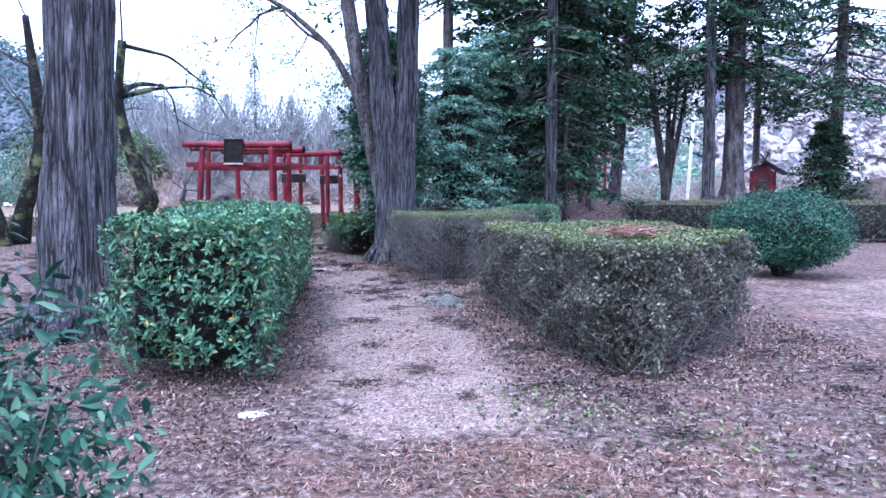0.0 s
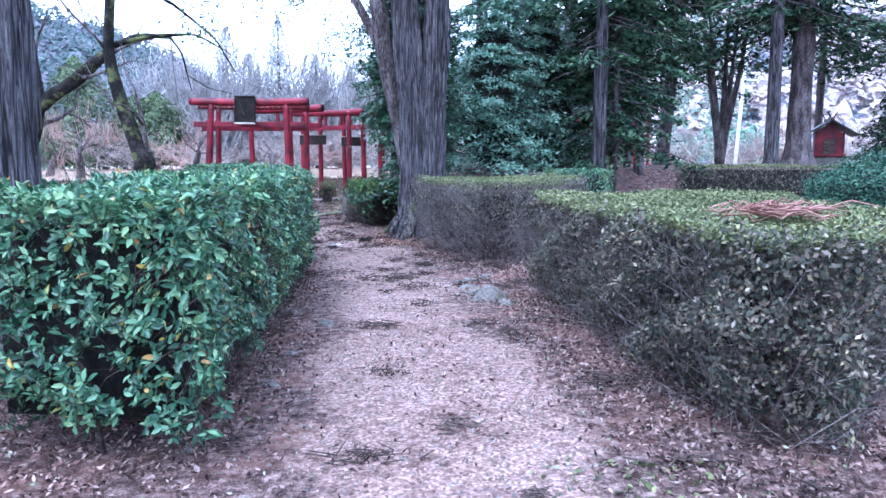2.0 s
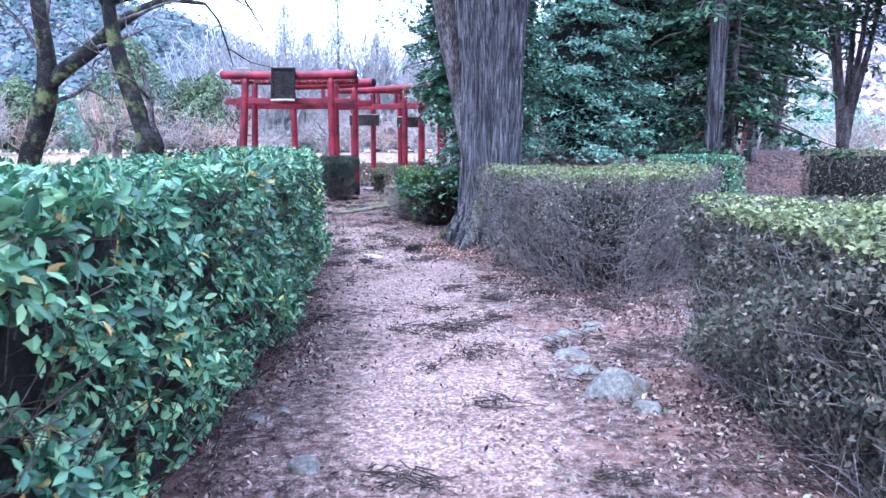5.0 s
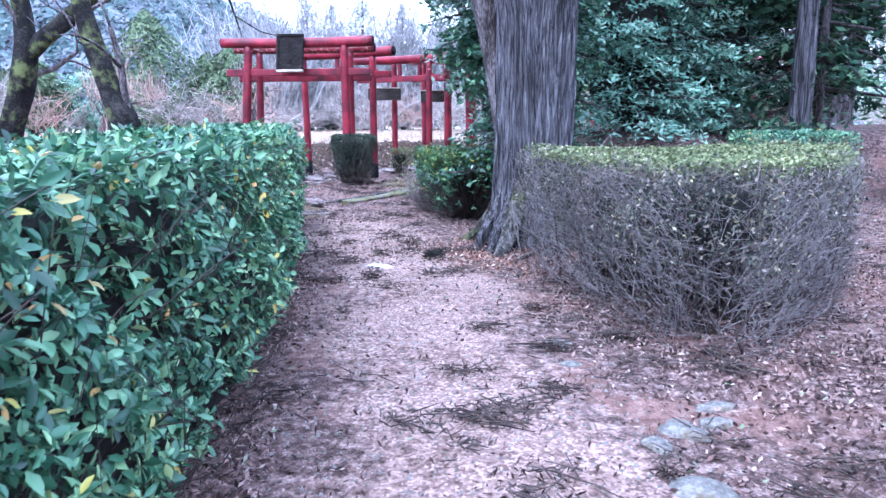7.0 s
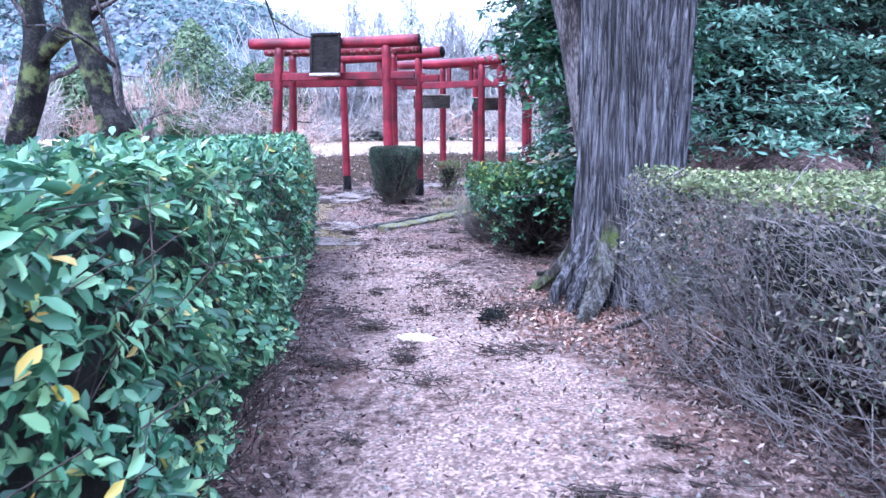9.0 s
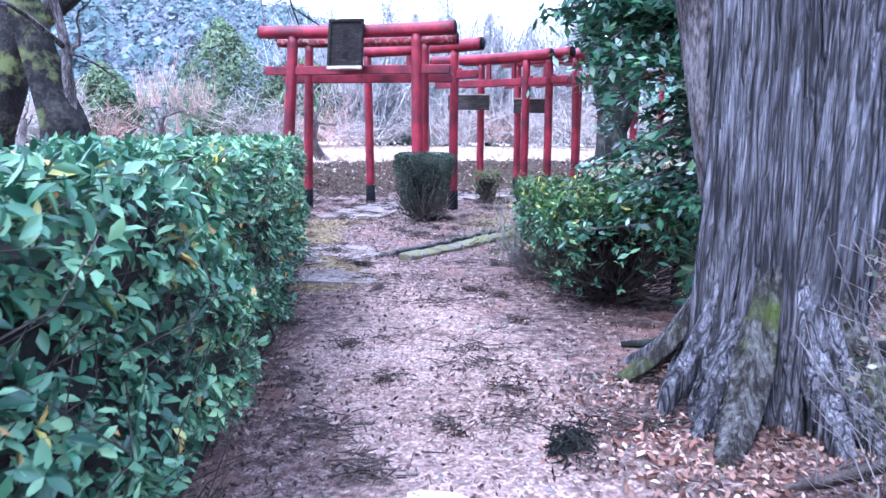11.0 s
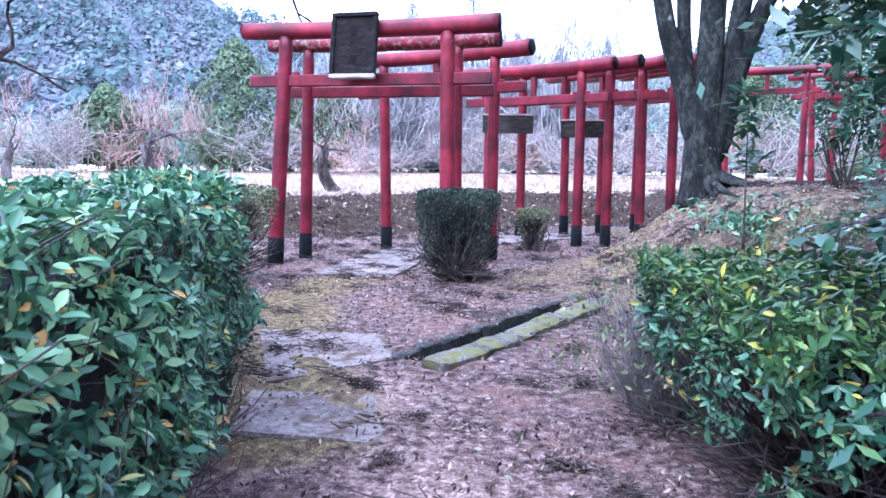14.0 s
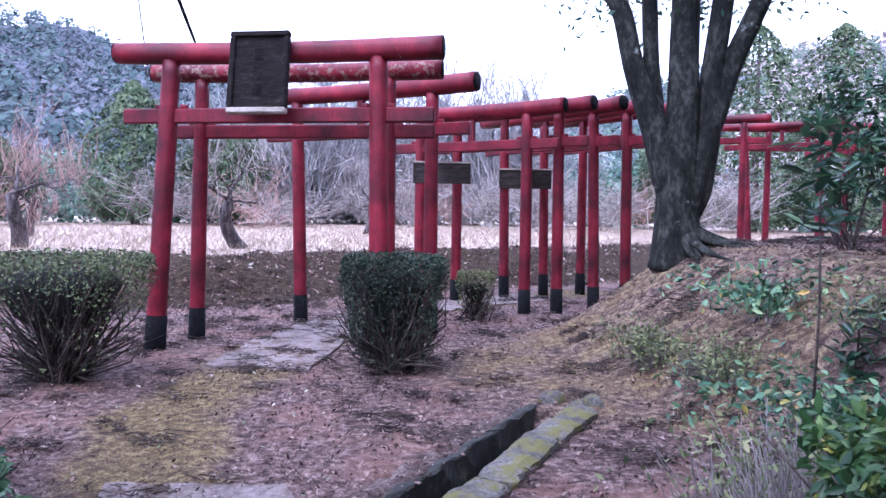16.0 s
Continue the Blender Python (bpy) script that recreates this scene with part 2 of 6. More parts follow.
GREEN = [(0.0, (0.012, 0.04, 0.024)), (0.5, (0.058, 0.15, 0.088)), (0.85, (0.16, 0.3, 0.175)), (0.975, (0.21, 0.34, 0.18)), (0.98, (0.42, 0.38, 0.08)), (0.99, (0.36, 0.2, 0.08)), (1.0, (0.3, 0.34, 0.12))]
M = {
    "ground": ground_material(),
    "paint": paint_material(),
    "paint_worn": paint_material("flaking_vermilion_paint", 0.53),
    "black": two_scale("black_base_paint", [(0.2, (0.003, 0.003, 0.004)), (0.8, (0.014, 0.015, 0.016))], 4, 30, rough=0.8, spec=0.1),
    "wood": two_scale("weathered_board", [(0.1, (0.02, 0.016, 0.014)), (0.5, (0.06, 0.048, 0.04)), (0.9, (0.14, 0.12, 0.1))], 3, 20, (1, 1, 8), 0.85, 0.2, 0.4, 0.01),
    "ink": two_scale("faded_ink", [(0.3, (0.006, 0.005, 0.005)), (0.7, (0.02, 0.017, 0.015))], 6, 40, spec=0.05),
    "pale_wood": two_scale("bare_pale_wood", [(0.3, (0.24, 0.2, 0.16)), (0.7, (0.5, 0.44, 0.38))], 4, 30, (1, 1, 8), 0.85),
    "cedar": bark_material(),
    "bark_dark": two_scale("dark_bark", [(0.25, (0.025, 0.02, 0.02)), (0.5, (0.085, 0.07, 0.068)), (0.8, (0.2, 0.175, 0.175))], 2.0, 16, (4, 4, 1), 0.92, 0.15, 0.9, 0.03),
    "bark_moss": two_scale("mossy_cherry_bark", [(0.1, (0.004, 0.0035, 0.0035)), (0.5, (0.012, 0.0105, 0.010)), (0.9, (0.045, 0.04, 0.036))], 2.0, 14, (2, 2, 2), 0.92, 0.15, 0.9, 0.03, dirt=((0.11, 0.125, 0.045), 2.6, 0.52)),
    "bark_grey": two_scale("smooth_grey_bark", [(0.1, (0.006, 0.006, 0.0055)), (0.5, (0.019, 0.02, 0.017)), (0.9, (0.07, 0.072, 0.062))], 3.0, 11, (2, 2, 1), 0.85, 0.15, 0.6, 0.02, dirt=((0.3, 0.32, 0.3), 6.0, 0.63)),
    "twig": two_scale("grey_twigs", [(0.1, (0.10, 0.085, 0.08)), (0.9, (0.36, 0.32, 0.31))], 3, 30, rough=0.9),
    "twig_dark": two_scale("brown_twigs", [(0.3, (0.03, 0.022, 0.02)), (0.7, (0.10, 0.075, 0.065))], 3, 30, rough=0.9),
    # near-black paints the shade inside foliage; also a dead sprig's own dark colour
    "core": two_scale("shade_and_dark_twigs", [(0.2, (0.008, 0.009, 0.007)), (0.8, (0.03, 0.028, 0.022))], 8, 40, rough=0.95, bump_s=1.0, bump_d=0.06),
    "leaf": leaf_material("evergreen_leaves", GREEN, 0.38, 0.38, 0.2, ((0.75, 0.77, 0.8), (1.6, 1.38, 1.08))),
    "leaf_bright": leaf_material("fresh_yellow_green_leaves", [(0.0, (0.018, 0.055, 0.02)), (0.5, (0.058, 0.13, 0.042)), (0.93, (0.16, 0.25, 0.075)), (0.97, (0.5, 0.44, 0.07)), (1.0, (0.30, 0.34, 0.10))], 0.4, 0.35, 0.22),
    "twig_mid": two_scale("grey_brown_twigs", [(0.2, (0.085, 0.072, 0.07)), (0.8, (0.27, 0.235, 0.23))], 3, 30, rough=0.9),
    "leaf_cam": leaf_material("glossy_dark_leaves", [(0.0, (0.014, 0.05, 0.03)), (0.5, (0.04, 0.105, 0.06)), (0.9, (0.085, 0.18, 0.09)), (1.0, (0.15, 0.25, 0.10))], 0.28, 0.5, 0.18),
    "leaf_small": leaf_material("small_olive_leaves", [(0.0, (0.06, 0.08, 0.038)), (0.5, (0.155, 0.185, 0.085)), (0.85, (0.25, 0.27, 0.13)), (1.0, (0.33, 0.31, 0.17))], 0.6, 0.15),
    "leaf_dry": leaf_material("dry_hedge_leaves", [(0.0, (0.02, 0.026, 0.02)), (0.4, (0.065, 0.075, 0.056)), (0.7, (0.125, 0.11, 0.085)), (0.9, (0.2, 0.16, 0.13)), (0.96, (0.33, 0.3, 0.26)), (1.0, (0.38, 0.34, 0.18))], 0.55, 0.2),
    "leaf_conifer": leaf_material("conifer_sprays", [(0.0, (0.008, 0.024, 0.015)), (0.5, (0.034, 0.074, 0.045)), (1.0, (0.12, 0.185, 0.105))], 0.65, 0.08),
    "leaf_blue": leaf_material("blue_green_sprays", [(0.0, (0.036, 0.10, 0.074)), (0.5, (0.17, 0.32, 0.235)), (1.0, (0.38, 0.52, 0.42))], 0.45, 0.35, 0.25),
    "leaf_litter": leaf_material("fallen_leaves", [(0.0, (0.014, 0.009, 0.008)), (0.35, (0.075, 0.044, 0.04)), (0.6, (0.22, 0.135, 0.122)), (0.85, (0.36, 0.25, 0.225)), (0.97, (0.46, 0.37, 0.34)), (0.975, (0.12, 0.2, 0.09)), (1.0, (0.5, 0.44, 0.4))], 0.8, 0.2, 0.1),
    "needles": leaf_material("fallen_needles", [(0.0, (0.02, 0.013, 0.011)), (0.5, (0.075, 0.045, 0.036)), (0.85, (0.17, 0.10, 0.08)), (1.0, (0.36, 0.29, 0.26))], 0.85, 0.1, 0.05),
    # both far woods carry haze in their colours: bluish, light, little contrast
    "far_green": leaf_material("hazed_distant_evergreens", [(0.0, (0.06, 0.09, 0.095)), (0.5, (0.095, 0.135, 0.138)), (1.0, (0.14, 0.18, 0.175))], 0.9, 0.05, 0.1, patch=0.09),
    "far_brown": leaf_material("hazed_distant_bare_woods", [(0.0, (0.12, 0.135, 0.16)), (0.5, (0.155, 0.17, 0.2)), (1.0, (0.21, 0.21, 0.24))], 0.9, 0.05, 0.1, patch=0.06),
    "brush": leaf_material("bare_brushwood", [(0.0, (0.2, 0.165, 0.16)), (0.5, (0.4, 0.35, 0.345)), (1.0, (0.66, 0.6, 0.585))], 0.9, 0.1, 0.1),
    "brush_red": leaf_material("reddish_shrub_twigs", [(0.0, (0.28, 0.17, 0.15)), (0.5, (0.45, 0.3, 0.27)), (1.0, (0.58, 0.42, 0.38))], 0.9, 0.1, 0.1),
    "grass_dry": leaf_material("dry_grass", [(0.0, (0.34, 0.25, 0.19)), (0.5, (0.42, 0.325, 0.25)), (1.0, (0.5, 0.4, 0.315))], 0.8, 0.2, 0.3),
    # hill colour is lightened and blued to paint in the haze
    "hill": two_scale("hazed_wooded_hill", [(0.1, (0.10, 0.125, 0.14)), (0.5, (0.145, 0.16, 0.185)), (0.9, (0.21, 0.20, 0.235))], 0.02, 0.25, rough=1.0, spec=0.0, bump_s=1.0, bump_d=2.0),
    "concrete": two_scale("worn_concrete", [(0.1, (0.06, 0.046, 0.042)), (0.45, (0.175, 0.14, 0.13)), (0.9, (0.33, 0.28, 0.26))], 2.0, 40, rough=0.95, spec=0.1, bump_s=0.8, bump_d=0.015, dirt=((0.10, 0.068, 0.05), 5.5, 0.5)),
    "concrete_moss": two_scale("mossy_concrete", [(0.1, (0.03, 0.028, 0.025)), (0.5, (0.10, 0.092, 0.08)), (0.9, (0.22, 0.2, 0.18))], 2.0, 40, rough=0.95, bump_s=0.6, bump_d=0.015, dirt=((0.13, 0.12, 0.04), 7.0, 0.46)),
    "stone": two_scale("field_stone", [(0.1, (0.05, 0.046, 0.042)), (0.5, (0.14, 0.13, 0.118)), (0.9, (0.32, 0.3, 0.28))], 4.0, 40, rough=0.9, bump_s=0.5, bump_d=0.01, dirt=((0.10, 0.082, 0.055), 9.0, 0.52)),
    "stone_white": two_scale("pale_stone", [(0.25, (0.45, 0.43, 0.42)), (0.6, (0.66, 0.64, 0.63))], 6.0, 60, rough=0.9),
    "earth": two_scale("bare_earth", [(0.25, (0.05, 0.035, 0.03)), (0.5, (0.14, 0.10, 0.09)), (0.8, (0.26, 0.2, 0.18))], 1.5, 20, rough=0.98, bump_s=1.0, bump_d=0.05),
    "sprig": two_scale("dead_red_sprig", [(0.3, (0.2, 0.09, 0.07)), (0.7, (0.36, 0.2, 0.16))], 6, 40),
    # near-black concrete for the drain's side walls and bottom
    "dark_concrete": two_scale("near_black_concrete", [(0.1, (0.008, 0.009, 0.008)), (0.6, (0.035, 0.034, 0.03)), (0.95, (0.10, 0.10, 0.07))], 4, 30, rough=0.7),
    "cedar_moss": two_scale("mossy_cedar_root", [(0.12, (0.012, 0.010, 0.009)), (0.45, (0.06, 0.053, 0.047)), (0.9, (0.27, 0.255, 0.24))], 2.0, 9, (5, 5, 2), 0.95, 0.1, 1.0, 0.06, dirt=((0.09, 0.11, 0.03), 4.0, 0.53)),
    "plaque_wood": two_scale("blackened_plaque_wood", [(0.1, (0.004, 0.003, 0.003)), (0.6, (0.014, 0.011, 0.010)), (0.95, (0.04, 0.034, 0.03))], 3, 24, (1, 1, 6), 0.85, 0.15),
    "litter_coat": two_scale("litter_covered_edge", [(0.1, (0.016, 0.011, 0.01)), (0.5, (0.085, 0.056, 0.048)), (0.9, (0.3, 0.23, 0.2))], 8, 60, rough=0.95, bump_s=1.0, bump_d=0.02),
    "leaf_dull": leaf_material("dull_small_leaves", [(0.0, (0.012, 0.024, 0.018)), (0.5, (0.038, 0.06, 0.042)), (0.9, (0.085, 0.11, 0.075)), (1.0, (0.14, 0.15, 0.10))], 0.6, 0.15),
    "leaf_mid": leaf_material("mid_distance_evergreens", [(0.0, (0.05, 0.075, 0.045)), (0.5, (0.10, 0.14, 0.08)), (1.0, (0.185, 0.225, 0.135))], 0.8, 0.05),
    "far_leafy": leaf_material("distant_leafy_trees", [(0.0, (0.10, 0.15, 0.125)), (0.5, (0.135, 0.19, 0.15)), (1.0, (0.19, 0.25, 0.19))], 0.9, 0.1, 0.1),
    # paleness is haze painted into the colour, not the trees' own tone
    "far_spire": leaf_material("haze_pale_thin_conifers", [(0.0, (0.4, 0.42, 0.43)), (0.5, (0.5, 0.52, 0.53)), (1.0, (0.6, 0.61, 0.62))], 0.9, 0.1, 0.45),
    "leaf_olive": leaf_material("dull_olive_leaves", [(0.0, (0.03, 0.045, 0.025)), (0.5, (0.095, 0.125, 0.06)), (0.9, (0.19, 0.225, 0.1)), (1.0, (0.28, 0.29, 0.15))], 0.55, 0.2),
    "bank_stalk": two_scale("dead_brown_stalks", [(0.2, (0.03, 0.02, 0.017)), (0.6, (0.10, 0.07, 0.058)), (0.9, (0.24, 0.185, 0.16))], 2, 20, rough=0.95, spec=0.1),
    "needle_dark": leaf_material("matted_dark_needles", [(0.0, (0.010, 0.007, 0.006)), (0.6, (0.034, 0.022, 0.018)), (1.0, (0.09, 0.06, 0.05))], 0.9, 0.05, 0.05),
    "leaf_rust": leaf_material("rusty_fallen_leaves", [(0.0, (0.08, 0.036, 0.028)), (0.5, (0.24, 0.125, 0.095)), (0.9, (0.42, 0.27, 0.22)), (1.0, (0.55, 0.44, 0.38))], 0.8, 0.15, 0.1),
    "board_dark": two_scale("dark_weathered_board", [(0.1, (0.01, 0.008, 0.007)), (0.5, (0.034, 0.027, 0.024)), (0.9, (0.09, 0.075, 0.065))], 3, 20, (1, 1, 8), 0.85, 0.2, 0.4, 0.01),
    "leaf_deep": leaf_material("dark_blue_green_leaves", [(0.0, (0.01, 0.035, 0.024)), (0.5, (0.035, 0.095, 0.062)), (0.92, (0.085, 0.18, 0.115)), (1.0, (0.16, 0.26, 0.16))], 0.45, 0.2),
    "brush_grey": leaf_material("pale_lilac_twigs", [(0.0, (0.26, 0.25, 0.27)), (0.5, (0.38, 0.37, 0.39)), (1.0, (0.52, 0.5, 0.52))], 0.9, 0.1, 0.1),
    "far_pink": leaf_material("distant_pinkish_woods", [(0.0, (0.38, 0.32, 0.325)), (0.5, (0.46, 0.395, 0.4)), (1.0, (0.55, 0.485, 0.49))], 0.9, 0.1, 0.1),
    "roof": two_scale("dark_metal_roof", [(0.3, (0.02, 0.017, 0.018)), (0.7, (0.06, 0.05, 0.052))], 3, 25, rough=0.5),
    "pole": two_scale("painted_pole", [(0.3, (0.55, 0.55, 0.56)), (0.7, (0.78, 0.78, 0.8))], 3, 25, rough=0.6),
}


# ---------------------------------------------------------------- mesh helpers
rng = np.random.default_rng(7)


def mesh_of(name, verts, faces, mat=None, smooth=False):
    """A mesh from arrays; faces is an (n, 3) or (n, 4) array of indices."""
    verts, faces = np.asarray(verts, dtype=np.float32).reshape(-1, 3), np.asarray(faces, dtype=np.int32)
    k = faces.shape[1]
    me = bpy.data.meshes.new(name)
    me.vertices.add(len(verts))
    me.vertices.foreach_set("co", verts.ravel())
    me.loops.add(faces.size)
    me.loops.foreach_set("vertex_index", faces.ravel())
    me.polygons.add(len(faces))
    me.polygons.foreach_set("loop_start", np.arange(len(faces), dtype=np.int32) * k)
    if smooth:
        me.polygons.foreach_set("use_smooth", np.ones(len(faces), dtype=bool))
    me.update(calc_edges=True)
    if mat:
        me.materials.append(M[mat])
    return me


JOINED = {"foliage", "twig_tangle", "stem_tangle", "branch_work", "shade_core", "side_foliage", "top_foliage", "crown", "leaf_whorl", "bark_fibre"}


def mpart(name, me, parent, label="", at=None):
    ob = new(name, me)
    ob.parent = parent
    if name in JOINED:
        tagged(ob, kind="stuff")
    if at is not None:
        ob.matrix_basis = at
    return tagged(ob, label)


def part(name, bm, material, parent, label="", smooth=False):
    """Links a bmesh as one mesh object under a thing or a part."""
    me = bpy.data.meshes.new(name)
    for f in bm.faces:
        f.smooth = smooth
    bm.to_mesh(me)
    bm.free()
    me.materials.append(M[material])
    return mpart(name, me, parent, label)


def thing(name, label, category, at=(0, 0, 0), group="", kind=""):
    ob = new(name)
    ob.empty_display_size = 0.2
    ob.matrix_basis = at if isinstance(at, Matrix) else Matrix.Translation(at)
    return tagged(ob, label, category, group, kind)


def join(*pieces):
    """Joins (verts, faces) arrays."""
    vs, fs, n = [], [], 0
    for v, f in pieces:
        v = np.asarray(v).reshape(-1, 3)
        vs.append(v), fs.append(np.asarray(f) + n)
        n += len(v)
    return np.concatenate(vs), np.concatenate(fs)


def leaf_blades(p, t, nm, L, aspect, fold):
    """Blades with their middle at p, long axis t and upper side nm, of lengths L."""
    n = len(p)
    s = np.cross(nm, t)
    L = L[:, None]
    W = L * aspect * 0.5
    if not fold:
        v = np.stack([p - t * L * 0.5, p + s * W, p + t * L * 0.5, p - s * W], axis=1)
        return v.reshape(-1, 3), np.arange(n * 4).reshape(-1, 4)
    up = nm * W * 0.35
    v = np.stack([p - t * L * 0.5, p + s * W - t * L * 0.12 + up, p + s * W * 0.75 + t * L * 0.22 + up, p + t * L * 0.5 - up * 0.6,
                  p - s * W * 0.75 + t * L * 0.22 + up, p - s * W - t * L * 0.12 + up], axis=1)
    b = np.arange(n)[:, None] * 6
    f = np.concatenate([b + np.array([[0, 1, 2, 3]]), b + np.array([[0, 3, 4, 5]])], axis=1).reshape(-1, 4)
    return v.reshape(-1, 3), f


def unit(v):
    return v / (np.linalg.norm(v, axis=1, keepdims=True) + 1e-9)


def leaves(points, normals, size, aspect=0.5, spread=0.8, fold=True, r=rng):
    """Leaves at the points, facing roughly along the normals; size in metres."""
    n = len(points)
    nm = unit(normals + r.normal(0, spread, (n, 3)))
    t = unit(np.cross(nm, r.normal(0, 1, (n, 3))))
    return leaf_blades(points, t, nm, size * r.uniform(0.6, 1.3, n), aspect, fold)


def shoots(points, axes, size, per=6, aspect=0.42, wide=0.9, r=rng):
    """Leafy shoot tips: folded leaves that spread from each point round its axis."""
    n = len(points)
    ax = np.repeat(unit(axes + r.normal(0, 0.4, (n, 3))), per, axis=0)
    out = unit(np.cross(ax, r.normal(0, 1, (n * per, 3))))
    t = unit(ax * r.uniform(-0.15, 0.8, (n * per, 1)) + out * wide - np.array([0, 0, 0.18]))
    nm = unit(ax - t * np.sum(ax * t, axis=1, keepdims=True) + r.normal(0, 0.3, (n * per, 3)))
    nm = unit(nm - t * np.sum(nm * t, axis=1, keepdims=True))
    L = size * r.uniform(0.55, 1.25, n * per)
    base = np.repeat(points, per, axis=0) - ax * (size * r.uniform(0, 1.1, (n * per, 1)))
    return leaf_blades(base + t * L[:, None] * 0.5, t, nm, L, aspect, True)


def sticks(a, b, r0, r1, bend=0.1, r=rng, straight=False):
    """Thin three-sided twigs from a to b, tapering."""
    a, b = np.asarray(a, float), np.asarray(b, float)
    n = len(a)
    d = b - a
    ln = np.linalg.norm(d, axis=1, keepdims=True)
    u = np.cross(d, r.normal(0, 1, (n, 3)))
    u /= np.linalg.norm(u, axis=1, keepdims=True) + 1e-9
    w = np.cross(d / (ln + 1e-9), u)
    mid = (a + b) / 2 + r.normal(0, 1, (n, 3)) * ln * bend
    r0, r1 = np.broadcast_to(r0, n)[:, None], np.broadcast_to(r1, n)[:, None]
    rings = []
    for c, rad in ((a, r0), (b, r1)) if straight else ((a, r0), (mid, (r0 + r1) / 2), (b, r1)):
        rings.append(np.stack([c + rad * (math.cos(q) * u + math.sin(q) * w) for q in (0, 2.094, 4.189)], axis=1))
    v = np.concatenate(rings, axis=1)
    base = np.arange(n)[:, None] * (6 if straight else 9)
    pat = [[i + k, i + (k + 1) % 3, i + 3 + (k + 1) % 3, i + 3 + k] for i in ((0,) if straight else (0, 3)) for k in range(3)]
    f = (base[:, :, None] + np.array(pat)[None]).reshape(-1, 4)
    return v.reshape(-1, 3), f


def tube(points, radii, seg=12, rough=0.0, flute=0.0, seed=0, steps=0):
    """A tube along the points, with uneven skin and, by flute, long ridges that run along it."""
    P, R = np.asarray(points, float), np.asarray(radii, float)
    if steps:
        t = np.linspace(0, len(P) - 1, steps)
        k = np.arange(len(P))
        Q = np.stack([np.interp(t, k, P[:, c]) for c in range(3)], axis=1)
        R = np.interp(t, k, R)
        for _ in range(3):
            Q[1:-1] = (Q[:-2] + 2 * Q[1:-1] + Q[2:]) / 4
        P = Q
    T = np.gradient(P, axis=0)
    T /= np.linalg.norm(T, axis=1, keepdims=True)
    ref = np.array([1.0, 0, 0]) if abs(T[0, 0]) < 0.8 else np.array([0, 1.0, 0])
    q = np.linspace(0, 2 * math.pi, seg, endpoint=False)
    V = np.zeros((len(P), seg, 3))
    for i in range(len(P)):
        u = ref - T[i] * ref.dot(T[i])
        u /= np.linalg.norm(u)
        w = np.cross(T[i], u)
        ref = u
        for j in range(seg):
            c, s = math.cos(q[j]), math.sin(q[j])
            k = 1.0
            if rough:
                k += rough * noise.noise(Vector((c * 1.7 + seed, s * 1.7, P[i, 2] * 0.9 + P[i, 0] * 0.4)))
            if flute:
                k += flute * (2.0 * abs(noise.noise(Vector((c * 5 + seed, s * 5, P[i, 2] * 0.5)))) + 1.2 * abs(noise.noise(Vector((c * 13, s * 13 + seed, P[i, 2] * 0.8)))) - 0.6)
            V[i, j] = P[i] + (u * c + w * s) * R[i] * k
    n = len(P)
    i, j = np.meshgrid(np.arange(n - 1), np.arange(seg), indexing="ij")
    f = np.stack([i * seg + j, i * seg + (j + 1) % seg, (i + 1) * seg + (j + 1) % seg, (i + 1) * seg + j], axis=-1).reshape(-1, 4)
    caps = []
    v = V.reshape(-1, 3)
    for ring, end in ((0, P[0]), (n - 1, P[-1])):
        v = np.concatenate([v, end[None]])
        k = len(v) - 1
        o = ring * seg
        for c in range(0, seg, 2):
            quad = [k, o + (c + 2) % seg, o + (c + 1) % seg, o + c]
            caps.append(quad if ring == 0 else quad[::-1])
    return v, np.concatenate([f, np.array(caps)])


def box_bm(sx, sy, sz, bevel=0.01, at=(0, 0, 0), rot=None, bm=None):
    own = bmesh.new()
    bmesh.ops.create_cube(own, size=1, matrix=Matrix.Diagonal((sx, sy, sz, 1)))
    if bevel:
        bmesh.ops.bevel(own, geom=own.edges[:], offset=bevel, segments=1, affect="EDGES", profile=0.7)
    own.transform(Matrix.Translation(at) @ (rot or Matrix()))
    return own


def inside_distance(x, y, poly):
    """Distance to the outline of a polygon, positive inside, for arrays."""
    x, y = np.asarray(x, float), np.asarray(y, float)
    best, ins = np.full(x.shape, 1e9), np.zeros(x.shape, bool)
    for (ax, ay), (bx, by) in zip(poly, poly[1:] + poly[:1]):
        dx, dy = bx - ax, by - ay
        t = np.clip(((x - ax) * dx + (y - ay) * dy) / (dx * dx + dy * dy), 0, 1)
        best = np.minimum(best, np.hypot(x - ax - t * dx, y - ay - t * dy))
        cross = ((ay > y) != (by > y)) & (x < ax + (y - ay) * dx / (dy if dy else 1e-9))
        ins ^= cross
    return np.where(ins, best, -best)


def line_distance(x, y, pts):
    best = np.full(np.shape(x), 1e9)
    for (ax, ay), (bx, by) in zip(pts, pts[1:]):
        dx, dy = bx - ax, by - ay
        t = np.clip(((x - ax) * dx + (y - ay) * dy) / (dx * dx + dy * dy), 0, 1)
        best = np.minimum(best, np.hypot(x - ax - t * dx, y - ay - t * dy))
    return best


def smooth01(t):
    t = np.clip(t, 0, 1)
    return t * t * (3 - 2 * t)


def ripple(x, y, f, seed=0.0):
    """Cheap smooth unevenness between -1 and 1, for arrays."""
    x, y = np.asarray(x, float), np.asarray(y, float)
    return (np.sin(x * f + 1.3 * np.sin(y * f * 0.7 + seed)) + np.sin(y * f * 1.1 + 1.7 * np.sin(x * f * 0.6 + seed * 2)) + np.sin((x + y) * f * 1.9 + seed)) / 3


